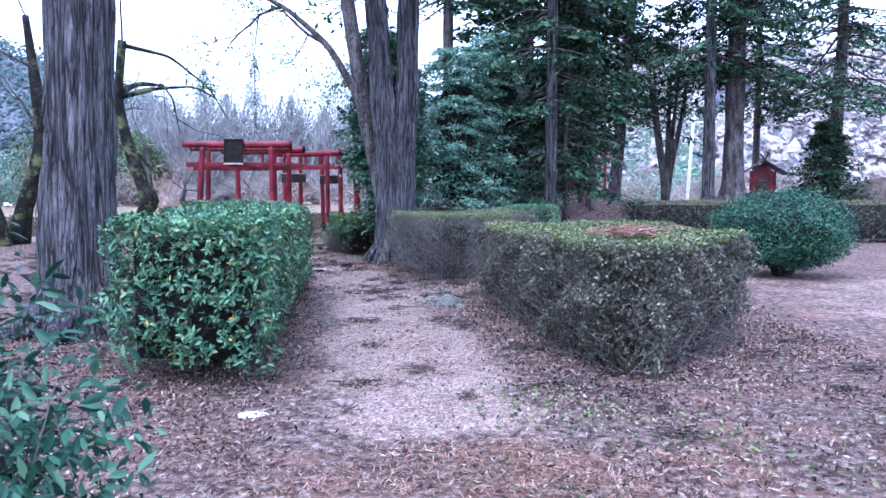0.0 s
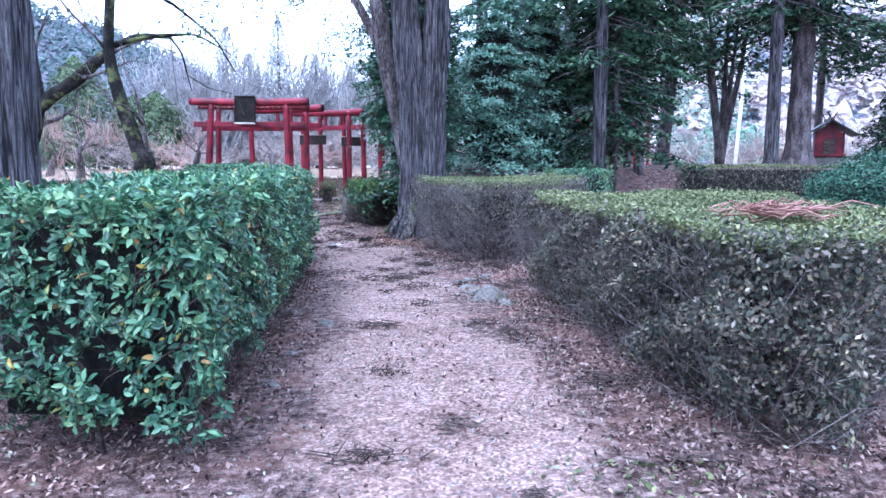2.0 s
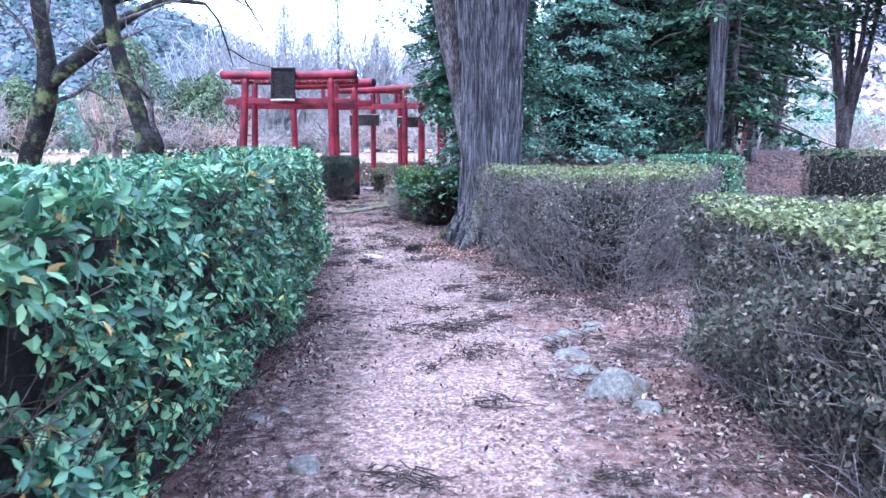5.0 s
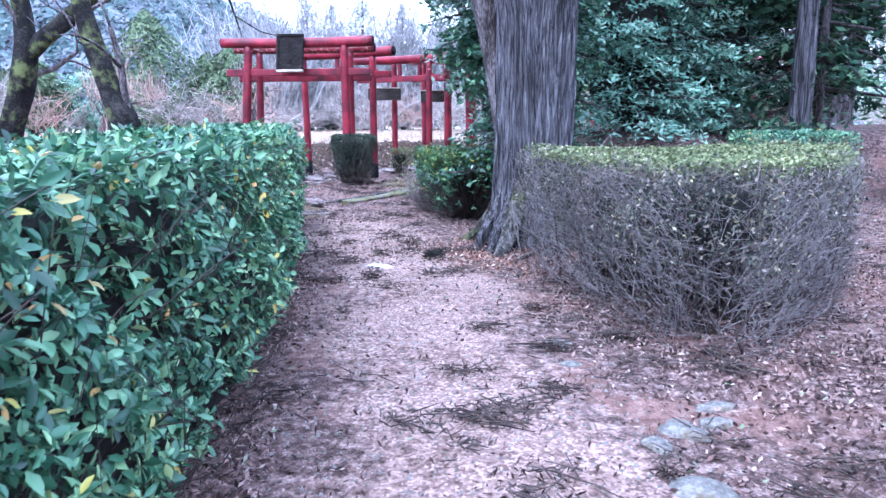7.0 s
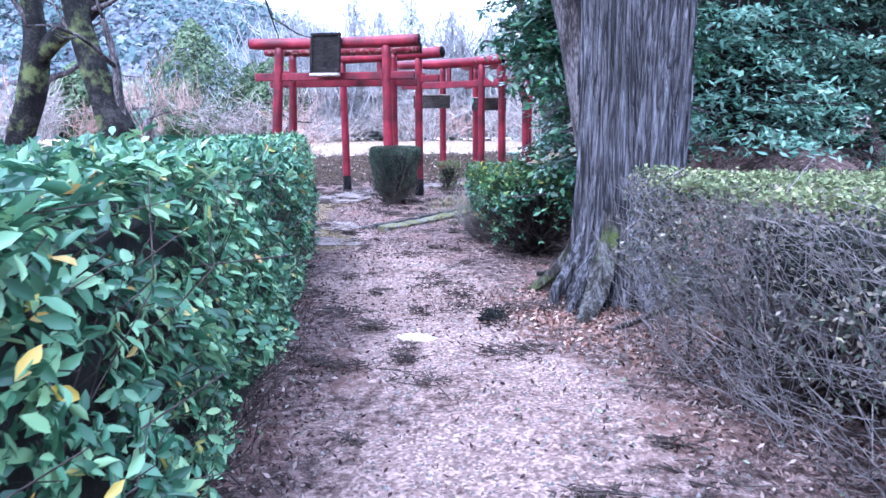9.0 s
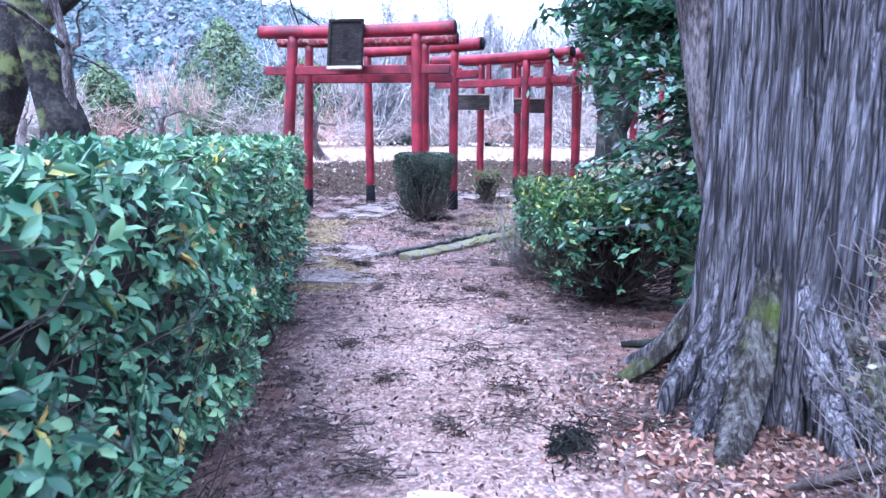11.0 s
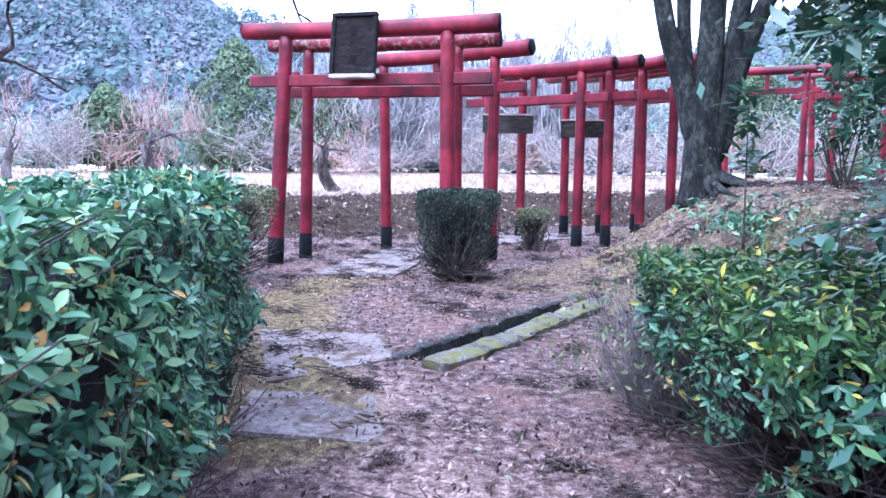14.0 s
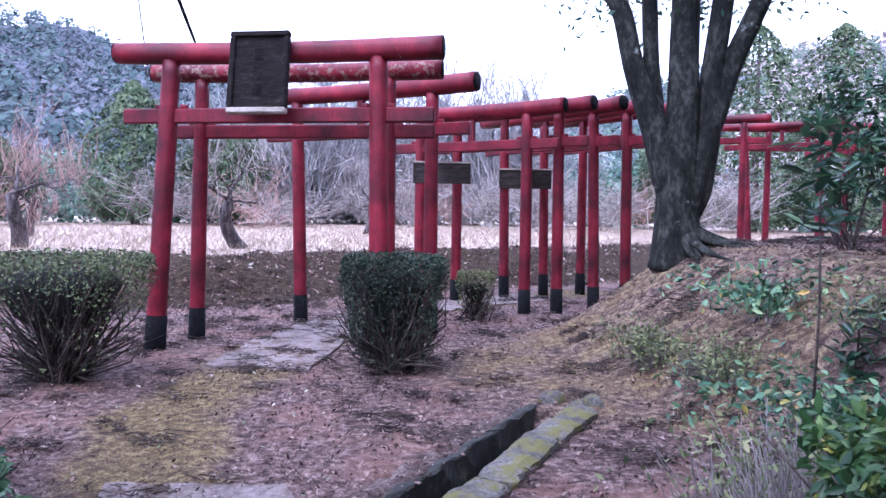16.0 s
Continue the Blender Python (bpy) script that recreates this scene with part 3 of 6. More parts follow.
# ---------------------------------------------------------------- ground
TERRACE = [(60, 21.4), (5.0, 21.0), (3.4, 18.4), (2.4, 15.6), (0.5, 15.4), (-1.2, 17.1), (-2.6, 19.55), (-3.8, 22.3), (-3.2, 24.0), (-2.2, 25.4), (0.0, 28.5), (4, 31), (60, 36)]
BANK = [(-200, 20), (-9.5, 22.8), (-7.4, 23.9), (-6.2, 25.6), (-5.0, 27.2), (-3.2, 28.2), (-0.6, 31.8), (4, 36), (60, 40), (300, 300), (-200, 300)]
WALK_LINE = [(0.0, -6), (-0.1, 4), (-0.5, 7), (-0.95, 9.5), (-1.7, 12), (-2.55, 14), (-3.5, 15.8), (-4.6, 17.5)]
YARD = [(2.8, 3.5), (30, 2), (30, 13.0), (3.0, 13.0), (3.1, 8.0)]
SLAB_LINE = [(-4.15, 15.9), (-4.9, 17.1), (-5.7, 18.6), (-5.85, 20.2), (-5.85, 22.2), (-5.3, 24.0), (-4.2, 25.6), (-3.0, 27.0)]


def height(x, y, slot=0.23):
    x, y = np.asarray(x, float), np.asarray(y, float)
    d1, d2 = inside_distance(x, y, TERRACE), inside_distance(x, y, BANK)
    z = 1.03 * smooth01(d1 / 1.9) + 0.3 * smooth01((d1 - 2) / 9) + 0.55 * smooth01(d2 / 2.2)
    z = z + 0.05 * ripple(x, y, 3.7, 4) * smooth01(d2 / 0.5) * smooth01((3.2 - d2) / 1.0)
    near = np.exp(-((x / 14) ** 2) - ((y - 14) / 18) ** 2)
    z = z + near * (0.018 * ripple(x, y, 1.7) + 0.012 * ripple(x, y, 5.1, 2))
    ditch = line_distance(x, y, [(-4.45, 15.6), (-3.22, 19.5)])
    along = (y - 15.5) / 4.0
    return np.where((ditch < slot) & (along > 0.43) & (along < 0.97), z - 0.42, z)


def ground_z(x, y):
    return float(height(np.array([x]), np.array([y]))[0])


def build_ground():
    gx = np.concatenate([-np.geomspace(900, 12.2, 34), np.arange(-12, 14, 0.13), np.geomspace(14.2, 900, 34)])
    gy = np.concatenate([-np.geomspace(300, 4.2, 20), np.arange(-4, 30, 0.13), np.geomspace(30.2, 1200, 42)])
    X, Y = np.meshgrid(gx, gy)
    Z = height(X, Y)
    nx, ny = len(gx), len(gy)
    i, j = np.meshgrid(np.arange(ny - 1), np.arange(nx - 1), indexing="ij")
    f = np.stack([i * nx + j, i * nx + j + 1, (i + 1) * nx + j + 1, (i + 1) * nx + j], axis=-1).reshape(-1, 4)
    me = mesh_of("ground", np.stack([X, Y, Z], axis=-1), f, "ground", True)
    x, y = X.ravel(), Y.ravel()
    wig = 0.22 * ripple(x, y, 1.9, 1) + 0.16 * ripple(x, y, 5.3, 3)
    path = smooth01((1.25 - line_distance(x, y, WALK_LINE) + wig) / 1.25) * (0.5 + 0.36 * smooth01((16.0 - y) / 2) + 0.14 * smooth01((8.5 - y) / 3)) * smooth01((y - 3.55) / 0.5 + wig)
    path = np.maximum(path, 0.5 * smooth01((inside_distance(x, y, YARD) + 1.2 + 3 * wig) / 3.5) * smooth01((22 - x) / 10))
    moss = 0.6 * smooth01((0.85 - line_distance(x, y, SLAB_LINE)) / 0.6) + 0.5 * smooth01((3.3 - np.hypot(x + 2.4, y - 21.0)) / 1.8) + 0.3 * smooth01((2.6 - y) / 2)
    moss = np.where(inside_distance(x, y, TERRACE) > 2.0, np.maximum(moss, 0.18), moss)
    field = smooth01((inside_distance(x, y, BANK) - 1.7) / 1.4)
    field = np.maximum(field, 0.42 * smooth01((-x - 7.0 + 4 * wig) / 5) * smooth01((y - 7 + 5 * wig) / 8))
    field = np.maximum(field, smooth01((inside_distance(x, y, TERRACE) - 12) / 4))
    d2 = inside_distance(x, y, BANK)
    soil = smooth01((d2 + 0.3) / 0.5) * smooth01((3.0 - d2) / 0.8)
    for key, w in (("path", path), ("moss", moss), ("field", field), ("soil", soil)):
        a = me.attributes.new(key, "FLOAT", "POINT")
        a.data.foreach_set("value", w.astype(np.float32))
    tagged(new("ground", me), "gravel path, brown needle litter, moss and dry field grass", "ground", kind="structure")


build_ground()


# ---------------------------------------------------------------- hedges
def hedge(label, pairs, h, leaf="leaf", side_leaf=None, top_leaf=None, leaf_size=0.05, per_m2=900, twigs=60, bare=0.12, twig_mat="twig_dark", aspect=0.5, fold=True, core_top=0.16, shaggy=0.05, group="", name="hedge", fan=0):
    """A clipped hedge on a strip of (left, right) point pairs: stems, a core coloured as dark as inner shade, twigs and
    leaves.
    """
    side_leaf, top_leaf = side_leaf or leaf, top_leaf or leaf
    Lp, Rp = np.array([p[0] for p in pairs], float), np.array([p[1] for p in pairs], float)
    org = (Lp.mean(0) + Rp.mean(0)) / 2
    z0 = ground_z(*org)
    root = thing(name, label, "hedge", (org[0], org[1], z0), group)
    Lp, Rp = Lp - org, Rp - org
    poly = np.concatenate([Rp, Lp[::-1]])
    nxt = np.roll(poly, -1, axis=0)
    area = 0.5 * np.sum(poly[:, 0] * nxt[:, 1] - nxt[:, 0] * poly[:, 1])
    if area < 0:
        poly = poly[::-1]
        nxt = np.roll(poly, -1, axis=0)
        area = -area
    # solid core, the hedge's inner shade put into its near-black colour
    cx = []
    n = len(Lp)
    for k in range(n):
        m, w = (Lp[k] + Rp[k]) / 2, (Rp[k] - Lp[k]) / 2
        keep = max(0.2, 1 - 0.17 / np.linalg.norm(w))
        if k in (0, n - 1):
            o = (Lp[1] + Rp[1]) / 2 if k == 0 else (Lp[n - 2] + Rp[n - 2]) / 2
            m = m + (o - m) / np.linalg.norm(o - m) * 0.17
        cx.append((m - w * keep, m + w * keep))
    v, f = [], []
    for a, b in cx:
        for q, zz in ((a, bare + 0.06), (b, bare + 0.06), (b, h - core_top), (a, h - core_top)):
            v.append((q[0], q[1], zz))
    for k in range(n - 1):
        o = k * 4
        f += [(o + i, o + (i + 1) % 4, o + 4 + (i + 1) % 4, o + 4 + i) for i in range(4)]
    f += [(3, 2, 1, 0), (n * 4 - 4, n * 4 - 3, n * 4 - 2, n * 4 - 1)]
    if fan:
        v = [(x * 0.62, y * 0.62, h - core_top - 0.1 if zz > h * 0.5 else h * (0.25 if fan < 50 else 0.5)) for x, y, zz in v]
    mpart("shade_core", mesh_of("shade_core", v, f, "core"), root)
    # leaf points on the sides
    edge = nxt - poly
    elen = np.linalg.norm(edge, axis=1)
    out = np.stack([edge[:, 1], -edge[:, 0]], axis=1) / elen[:, None]
    ns = int(elen.sum() * (h - bare) * per_m2)
    e = rng.choice(len(poly), ns, p=elen / elen.sum())
    t = rng.random(ns)
    z = bare + (h - bare) * rng.random(ns) ** 0.9
    xy = poly[e] + edge[e] * t[:, None]
    bulge = shaggy * ripple(xy[:, 0] * 3 + z * 2, z * 4 + xy[:, 1] * 3, 1.5, 1) - np.abs(rng.normal(0, 0.13 if fan else 0.05, ns)) + 0.03 * ripple(xy[:, 0] + xy[:, 1], z, 11.0, 6)
    bulge -= 0.10 * np.clip((z - h + 0.12) / 0.12, 0, 1) ** 2 + 0.16 * np.clip((bare + 0.3 - z) / 0.3, 0, 1)
    P = np.column_stack([xy + out[e] * bulge[:, None], z])
    N = np.column_stack([out[e], np.full(ns, 0.35)])
    keep = rng.random(ns) < 0.35 + 0.65 * np.clip((z - bare) / 0.3, 0, 1)
    if fan:
        base = 0.85 if fan < 50 else 0.10
        keep = rng.random(ns) < base + (1 - base) * np.clip((z - bare) / (0.75 * h), 0, 1) ** 1.5
    hole = (ripple(xy[:, 0] * 2 + xy[:, 1] * 2, z * 3, 2.3, 4) > -0.86) & (ripple(xy[:, 0] + xy[:, 1] * 1.1, z * 1.2, 17.0, 2) > -0.5 - 0.3 * rng.random(ns))
    if fold:
        pick = np.nonzero(keep & hole & ((out[e][:, 0] > -0.6) | (rng.random(ns) < 0.55)))[0][::6]
        side = shoots(P[pick], N[pick] + np.array([0, 0, 0.25]), leaf_size, 6, aspect)
    else:
        side = leaves(P[keep & hole], N[keep & hole], leaf_size, aspect, 1.0, fold)
    # leaf points on the top
    lo, hi = poly.min(0), poly.max(0)
    nt = int((hi - lo).prod() * per_m2 * 1.15)
    q = lo + (hi - lo) * rng.random((nt, 2))
    q = q[inside_distance(q[:, 0], q[:, 1], [tuple(p) for p in poly]) > 0.03]
    zt = h + 0.035 * ripple(q[:, 0], q[:, 1], 3.1, 2) + 0.02 * ripple(q[:, 0], q[:, 1], 9, 5) - np.abs(rng.normal(0, 0.04, len(q)))
    stray = rng.random(len(q)) < 0.012
    zt = zt + stray * rng.uniform(0.0, 0.04, len(q))
    if fold:
        top = shoots(np.column_stack([q, zt])[::6], np.tile([0, 0, 1.0], (len(q), 1))[::6], leaf_size, 6, aspect)
    else:
        top = leaves(np.column_stack([q, zt]), np.tile([0, 0, 1.0], (len(q), 1)), leaf_size, aspect, 0.7, fold)
    if side_leaf == top_leaf:
        mpart("foliage", mesh_of("foliage", *join(side, top), leaf, True), root)
    else:
        mpart("side_foliage", mesh_of("side_foliage", *side, side_leaf), root, "thin dry leaves")
        mpart("top_foliage", mesh_of("top_foliage", *top, top_leaf), root, "green clipped top")
    # twigs that show between the leaves, and stems at the foot
    ntw = int(elen.sum() * (h - bare) * twigs)
    e = rng.choice(len(poly), ntw, p=elen / elen.sum())
    z = bare * 0.6 + (h - bare) * rng.random(ntw)
    xy = poly[e] + edge[e] * rng.random((ntw, 1))
    a = np.column_stack([xy - out[e] * rng.uniform(0.1, 0.3, (ntw, 1)), z - rng.uniform(0.03, 0.25, ntw)])
    b = np.column_stack([xy + out[e] * rng.uniform(-0.05, 0.05, (ntw, 1)) + edge[e] / elen[e][:, None] * rng.normal(0, 0.12, (ntw, 1)), z + rng.uniform(0.0, 0.14, ntw)])
    a[:, 2], b[:, 2] = np.maximum(a[:, 2], 0.02), np.clip(b[:, 2], 0.03, h - 0.01)
    if fan:
        # stems that fan out from single roots to the clipped surface
        q = lo + (hi - lo) * rng.random((400, 2))
        q = q[inside_distance(q[:, 0], q[:, 1], [tuple(p) for p in poly]) > 0.28][:max(6, int(area * 2.6))]
        k = fan
        ra = np.repeat(np.column_stack([q, np.full(len(q), -0.02)]), k, axis=0) + rng.normal(0, 0.035, (len(q) * k, 3)) * np.array([1, 1, 0.2])
        spread_xy = rng.normal(0, 0.38, (len(q) * k, 2))
        rb = np.column_stack([ra[:, :2] + spread_xy, h * rng.uniform(0.3, 0.98, len(q) * k)])
        dd = inside_distance(rb[:, 0], rb[:, 1], [tuple(p) for p in poly])
        rb, ra = rb[dd > -0.02], ra[dd > -0.02]
        mpart("stem_tangle", mesh_of("stem_tangle", *sticks(ra, rb, 0.0075, 0.003, 0.08), "twig_dark"), root)
        kt = 5 if fan < 50 else 17
        m = len(rb) * kt
        ta = np.repeat(ra + (rb - ra) * rng.uniform(0.45, 0.95, (len(ra), 1)), kt, axis=0)
        tb = ta + rng.normal(0, 0.085, (m, 3)) + np.array([0, 0, 0.03])
        tb[:, 2] = np.clip(tb[:, 2], 0.05, h)
        mpart("twig_tangle", mesh_of("twig_tangle", *sticks(ta, tb, 0.0036, 0.0016, 0.25), twig_mat), root)
    nst = int(max(24, area * 26))
    q = lo + (hi - lo) * rng.random((nst * 2, 2))
    q = q[inside_distance(q[:, 0], q[:, 1], [tuple(p) for p in poly]) > 0.2][:nst]
    sa = np.column_stack([q, np.full(len(q), -0.03)])
    sb = sa + np.column_stack([rng.normal(0, 0.16, (len(q), 2)), rng.uniform(0.35, 0.6, len(q))])
    mpart("twig_tangle", mesh_of("twig_tangle", *sticks(a, b, 0.003, 0.0014, 0.22), twig_mat), root)
    if len(q):
        mpart("stem_tangle", mesh_of("stem_tangle", *sticks(sa, sb, 0.014, 0.007), "twig_dark"), root)
    return root


hedge("long clipped evergreen hedge with green and yellowing leaves beside the path",
      [((-2.25, 4.7), (-1.12, 4.62)), ((-2.5, 7.0), (-1.38, 6.9)), ((-2.85, 9.6), (-1.74, 9.3)), ((-3.5, 12.0), (-2.46, 11.6)), ((-4.4, 14.3), (-3.34, 13.8)), ((-5.3, 16.1), (-4.22, 15.7)), ((-6.3, 17.3), (-5.5, 16.9))],
      1.16, "leaf", leaf_size=0.049, per_m2=3000, twigs=90, aspect=0.42, shaggy=0.085)
hedge("dry brown clipped hedge with bare twigs and a green top",
      [((0.95, 5.1), (1.5, 4.82)), ((0.8, 6.2), (2.65, 6.1)), ((0.47, 8.4), (2.6, 8.8)), ((0.46, 9.0), (2.4, 9.5))],
      0.98, "leaf_small", "leaf_dry", "leaf_small", 0.033, 6400, 150, 0.06, "twig_mid", 0.5, False, 0.12, 0.13, "dry hedges beside the path", fan=40)
hedge("dry clipped hedge with grey twigs and a green top",
      [((-0.1, 10.45), (0.45, 10.4)), ((-0.5, 11.4), (1.2, 11.55)), ((-1.0, 12.55), (1.65, 13.1))],
      1.02, "leaf_small", "leaf_dry", "leaf_small", 0.026, 4300, 260, 0.12, "twig_mid", 0.5, False, 0.12, 0.1, "dry hedges beside the path", fan=60)
hedge("low clipped hedge row with purple brown leaves on the slope",
      [((4.9, 19.3), (5.0, 20.4)), ((10, 19.5), (10, 20.6)), ((19, 19.8), (19, 20.9))],
      1.16, "leaf_dry", "leaf_dry", "leaf_small", 0.05, 700, 60, 0.05, "twig", 0.5, False, 0.12, 0.06)
hedge("small flat clipped evergreen hedge under a cedar",
      [((1.3, 14.75), (2.45, 14.9)), ((1.2, 15.6), (2.4, 15.8))],
      1.12, "leaf", leaf_size=0.045, per_m2=1400, twigs=30, fold=False)


# ---------------------------------------------------------------- shrubs and trees
def clumps(center, radii, n_clump, per, clump_r, shell=0.55, flat=0.7, r=rng):
    """Points in clumps over an uneven ellipsoid, and the way each faces."""
    d = r.normal(0, 1, (n_clump, 3))
    d /= np.linalg.norm(d, axis=1, keepdims=True)
    rad = shell + (1 - shell) * r.random((n_clump, 1))
    c = np.asarray(center) + d * np.asarray(radii) * rad * (1 + 0.15 * ripple(d[:, 0] * 4, d[:, 2] * 4 + d[:, 1], 1.5, 1)[:, None])
    p = np.repeat(c, per, axis=0) + r.normal(0, 1, (n_clump * per, 3)) * np.array([clump_r, clump_r, clump_r * flat])
    nrm = np.repeat(d, per, axis=0) * 0.6 + np.array([0, 0, 0.5])
    return p, nrm


def shrub(label, at, radii, zc, leaf, leaf_size, n_clump, per, clump_r=0.12, stems=14, stem_r=0.02, core=True, name="shrub", shell=0.6, fold=False, twig_mat="twig_dark", aspect=0.5, floor_z=0.12):
    z0 = ground_z(*at)
    root = thing(name, label, "shrub", (*at, z0))
    p, nrm = clumps((0, 0, zc), radii, n_clump, per, clump_r, shell)
    ok = p[:, 2] > floor_z
    mpart("foliage", mesh_of("foliage", *leaves(p[ok], nrm[ok], leaf_size, aspect, 0.7, fold), leaf), root)
    # shade behind the leaves, painted as a near-black body
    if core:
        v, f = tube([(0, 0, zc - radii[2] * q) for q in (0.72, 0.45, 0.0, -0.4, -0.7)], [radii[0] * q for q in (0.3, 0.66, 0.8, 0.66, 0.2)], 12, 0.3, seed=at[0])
        mpart("shade_core", mesh_of("shade_core", v, f, "core"), root)
    ang = rng.uniform(0, 6.28, stems)
    a = np.column_stack([0.10 * np.cos(ang), 0.10 * np.sin(ang), np.full(stems, -0.04)])
    b = np.column_stack([radii[0] * 0.75 * np.cos(ang) * rng.random(stems), radii[1] * 0.75 * np.sin(ang) * rng.random(stems), zc + radii[2] * rng.uniform(-0.4, 0.6, stems)])
    mpart("stem_tangle", mesh_of("stem_tangle", *sticks(a, b, stem_r, stem_r * 0.35), twig_mat), root)
    return root


def boxy_shrub(label, at, sx, sy, h, bare, leaf, leaf_size, n, twig_n=160, name="shrub", turn=0.0, taper=0.82, fold=True, loose=0.05, fall=1.4, aspect=0.48, top_leaf=None, twig_mat="twig_dark"):
    """A shrub clipped to a block, wider at the top, on visible stems."""
    z0 = ground_z(*at)
    root = thing(name, label, "shrub", pose(at[0], at[1], z0, 0, 0, turn))
    u = rng.uniform(-1, 1, (n, 3))
    face = rng.choice(5, n, p=[0.17, 0.17, 0.17, 0.17, 0.32])
    for k, (ax, s) in enumerate(((0, 1), (0, -1), (1, 1), (1, -1), (2, 1))):
        u[face == k, ax] = s
    nrm = np.zeros((n, 3))
    for k, (ax, s) in enumerate(((0, 1), (0, -1), (1, 1), (1, -1), (2, 1))):
        nrm[face == k, ax] = s
    nrm[:, 2] += 0.3
    # round the block off
    ln = (np.abs(u) ** 7).sum(1) ** (1 / 7)
    u /= ln[:, None]
    zz = (u[:, 2] + 1) / 2
    w = taper + (1 - taper) * zz
    bump_out = 1 + 0.09 * ripple(u[:, 0] * 3 + u[:, 2] * 2, u[:, 1] * 3, 1.6, 2)
    p = np.column_stack([u[:, 0] * sx / 2 * w * bump_out, u[:, 1] * sy / 2 * w * bump_out, bare + zz * (h - bare)]) - nrm * np.abs(rng.normal(0, loose, (n, 1)))
    keep = rng.random(n) < 0.07 + 0.95 * np.clip((p[:, 2] - bare) / (0.8 * (h - bare)), 0, 1) ** fall
    if top_leaf:
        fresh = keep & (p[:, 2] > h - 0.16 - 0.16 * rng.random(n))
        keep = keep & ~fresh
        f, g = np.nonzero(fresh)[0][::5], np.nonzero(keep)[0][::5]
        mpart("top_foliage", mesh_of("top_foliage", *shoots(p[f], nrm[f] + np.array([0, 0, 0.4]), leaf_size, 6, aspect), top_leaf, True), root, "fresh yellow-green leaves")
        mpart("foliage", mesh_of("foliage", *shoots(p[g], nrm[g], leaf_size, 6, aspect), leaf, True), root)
    else:
        mpart("foliage", mesh_of("foliage", *leaves(p[keep], nrm[keep], leaf_size, aspect, 0.9, fold), leaf, True), root)
    # near-black filling that paints the shade deep in the block
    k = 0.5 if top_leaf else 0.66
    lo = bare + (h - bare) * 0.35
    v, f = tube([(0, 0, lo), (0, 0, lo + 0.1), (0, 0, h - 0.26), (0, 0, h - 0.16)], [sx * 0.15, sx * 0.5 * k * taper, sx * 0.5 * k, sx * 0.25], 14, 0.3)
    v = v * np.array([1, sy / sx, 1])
    mpart("shade_core", mesh_of("shade_core", v, f, "core"), root)
    a = np.column_stack([rng.normal(0, 0.06, (twig_n, 2)), rng.uniform(-0.04, 0.1, twig_n)])
    q = rng.uniform(-1, 1, (twig_n, 2))
    b = np.column_stack([q[:, 0] * sx * 0.5, q[:, 1] * sy * 0.5, rng.uniform(bare, h * 0.98, twig_n)])
    mpart("stem_tangle", mesh_of("stem_tangle", *sticks(a, b, 0.012 if not top_leaf else 0.007, 0.003, 0.08), twig_mat), root)
    return root


shrub("rounded clipped evergreen bush on bare stems in the gravel yard", (5.5, 11.6), (1.0, 0.95, 0.58), 0.76, "leaf_deep", 0.05, 3000, 10, 0.08, 40, 0.02, True, "rounded_bush", 0.9, aspect=0.45)
boxy_shrub("small dark clipped shrub standing by the torii path", (-4.64, 20.25), 0.92, 0.85, 0.98, 0.06, "leaf_dull", 0.026, 15000, 420, "clipped_shrub", 12, 0.62, fall=1.15, loose=0.07)
boxy_shrub("dark clipped shrub with bare lower stems beside the first gate", (-7.0, 19.35), 1.25, 1.15, 1.0, 0.12, "leaf_olive", 0.03, 8500, 300, "clipped_shrub", 10, 0.74, fall=2.4, loose=0.08)
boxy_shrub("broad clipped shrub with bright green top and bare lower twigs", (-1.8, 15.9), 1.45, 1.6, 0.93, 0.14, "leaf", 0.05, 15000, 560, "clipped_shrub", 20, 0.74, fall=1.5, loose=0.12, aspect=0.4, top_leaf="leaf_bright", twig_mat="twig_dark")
shrub("twiggy thin shrub with sparse grey-green leaves and bare stems", (-2.45, 16.75), (0.6, 0.9, 0.42), 0.42, "leaf_small", 0.036, 240, 7, 0.07, 620, 0.005, False, "thin_shrub", 0.2, False, "twig", 0.4, 0.05)
boxy_shrub("small grey-green shrub under the gates", (-4.4, 23.3), 0.5, 0.5, 0.62, 0.05, "leaf_small", 0.035, 1500, 90, "clipped_shrub", 5)
shrub("loose shrub with pale green leaves close to the path's start", (-1.0, 1.36), (0.38, 0.42, 0.62), 0.62, "leaf_deep", 0.046, 620, 10, 0.07, 60, 0.005, False, "loose_shrub", 0.2, True, "twig_mid", 0.34)
shrub("low scrubby plants and dead leaves on the mound", (-1.7, 18.7), (0.85, 0.7, 0.22), 0.2, "leaf", 0.07, 110, 9, 0.08, 60, 0.006, False, "ground_shrub", 0.1, True, "twig", 0.4, 0.02)
for x, y, w in ((-2.15, 19.7, 0.6), (-1.2, 19.3, 0.7), (-2.2, 17.9, 0.55), (-1.0, 17.6, 0.7), (-2.55, 20.5, 0.45)):
    shrub("low grey-green scrub with thin twigs on the mound", (x, y), (w, w * 0.8, 0.2), 0.17, "leaf_small", 0.042, 150, 9, 0.07, 150, 0.004, False, "ground_shrub", 0.1, False, "twig_mid", 0.4, 0.02)
shrub("low scrubby green plants on the mossy mound", (-1.75, 20.2), (0.8, 0.6, 0.22), 0.16, "leaf", 0.07, 90, 9, 0.08, 40, 0.005, False, "ground_shrub", 0.1, True, "twig", 0.4, 0.02)


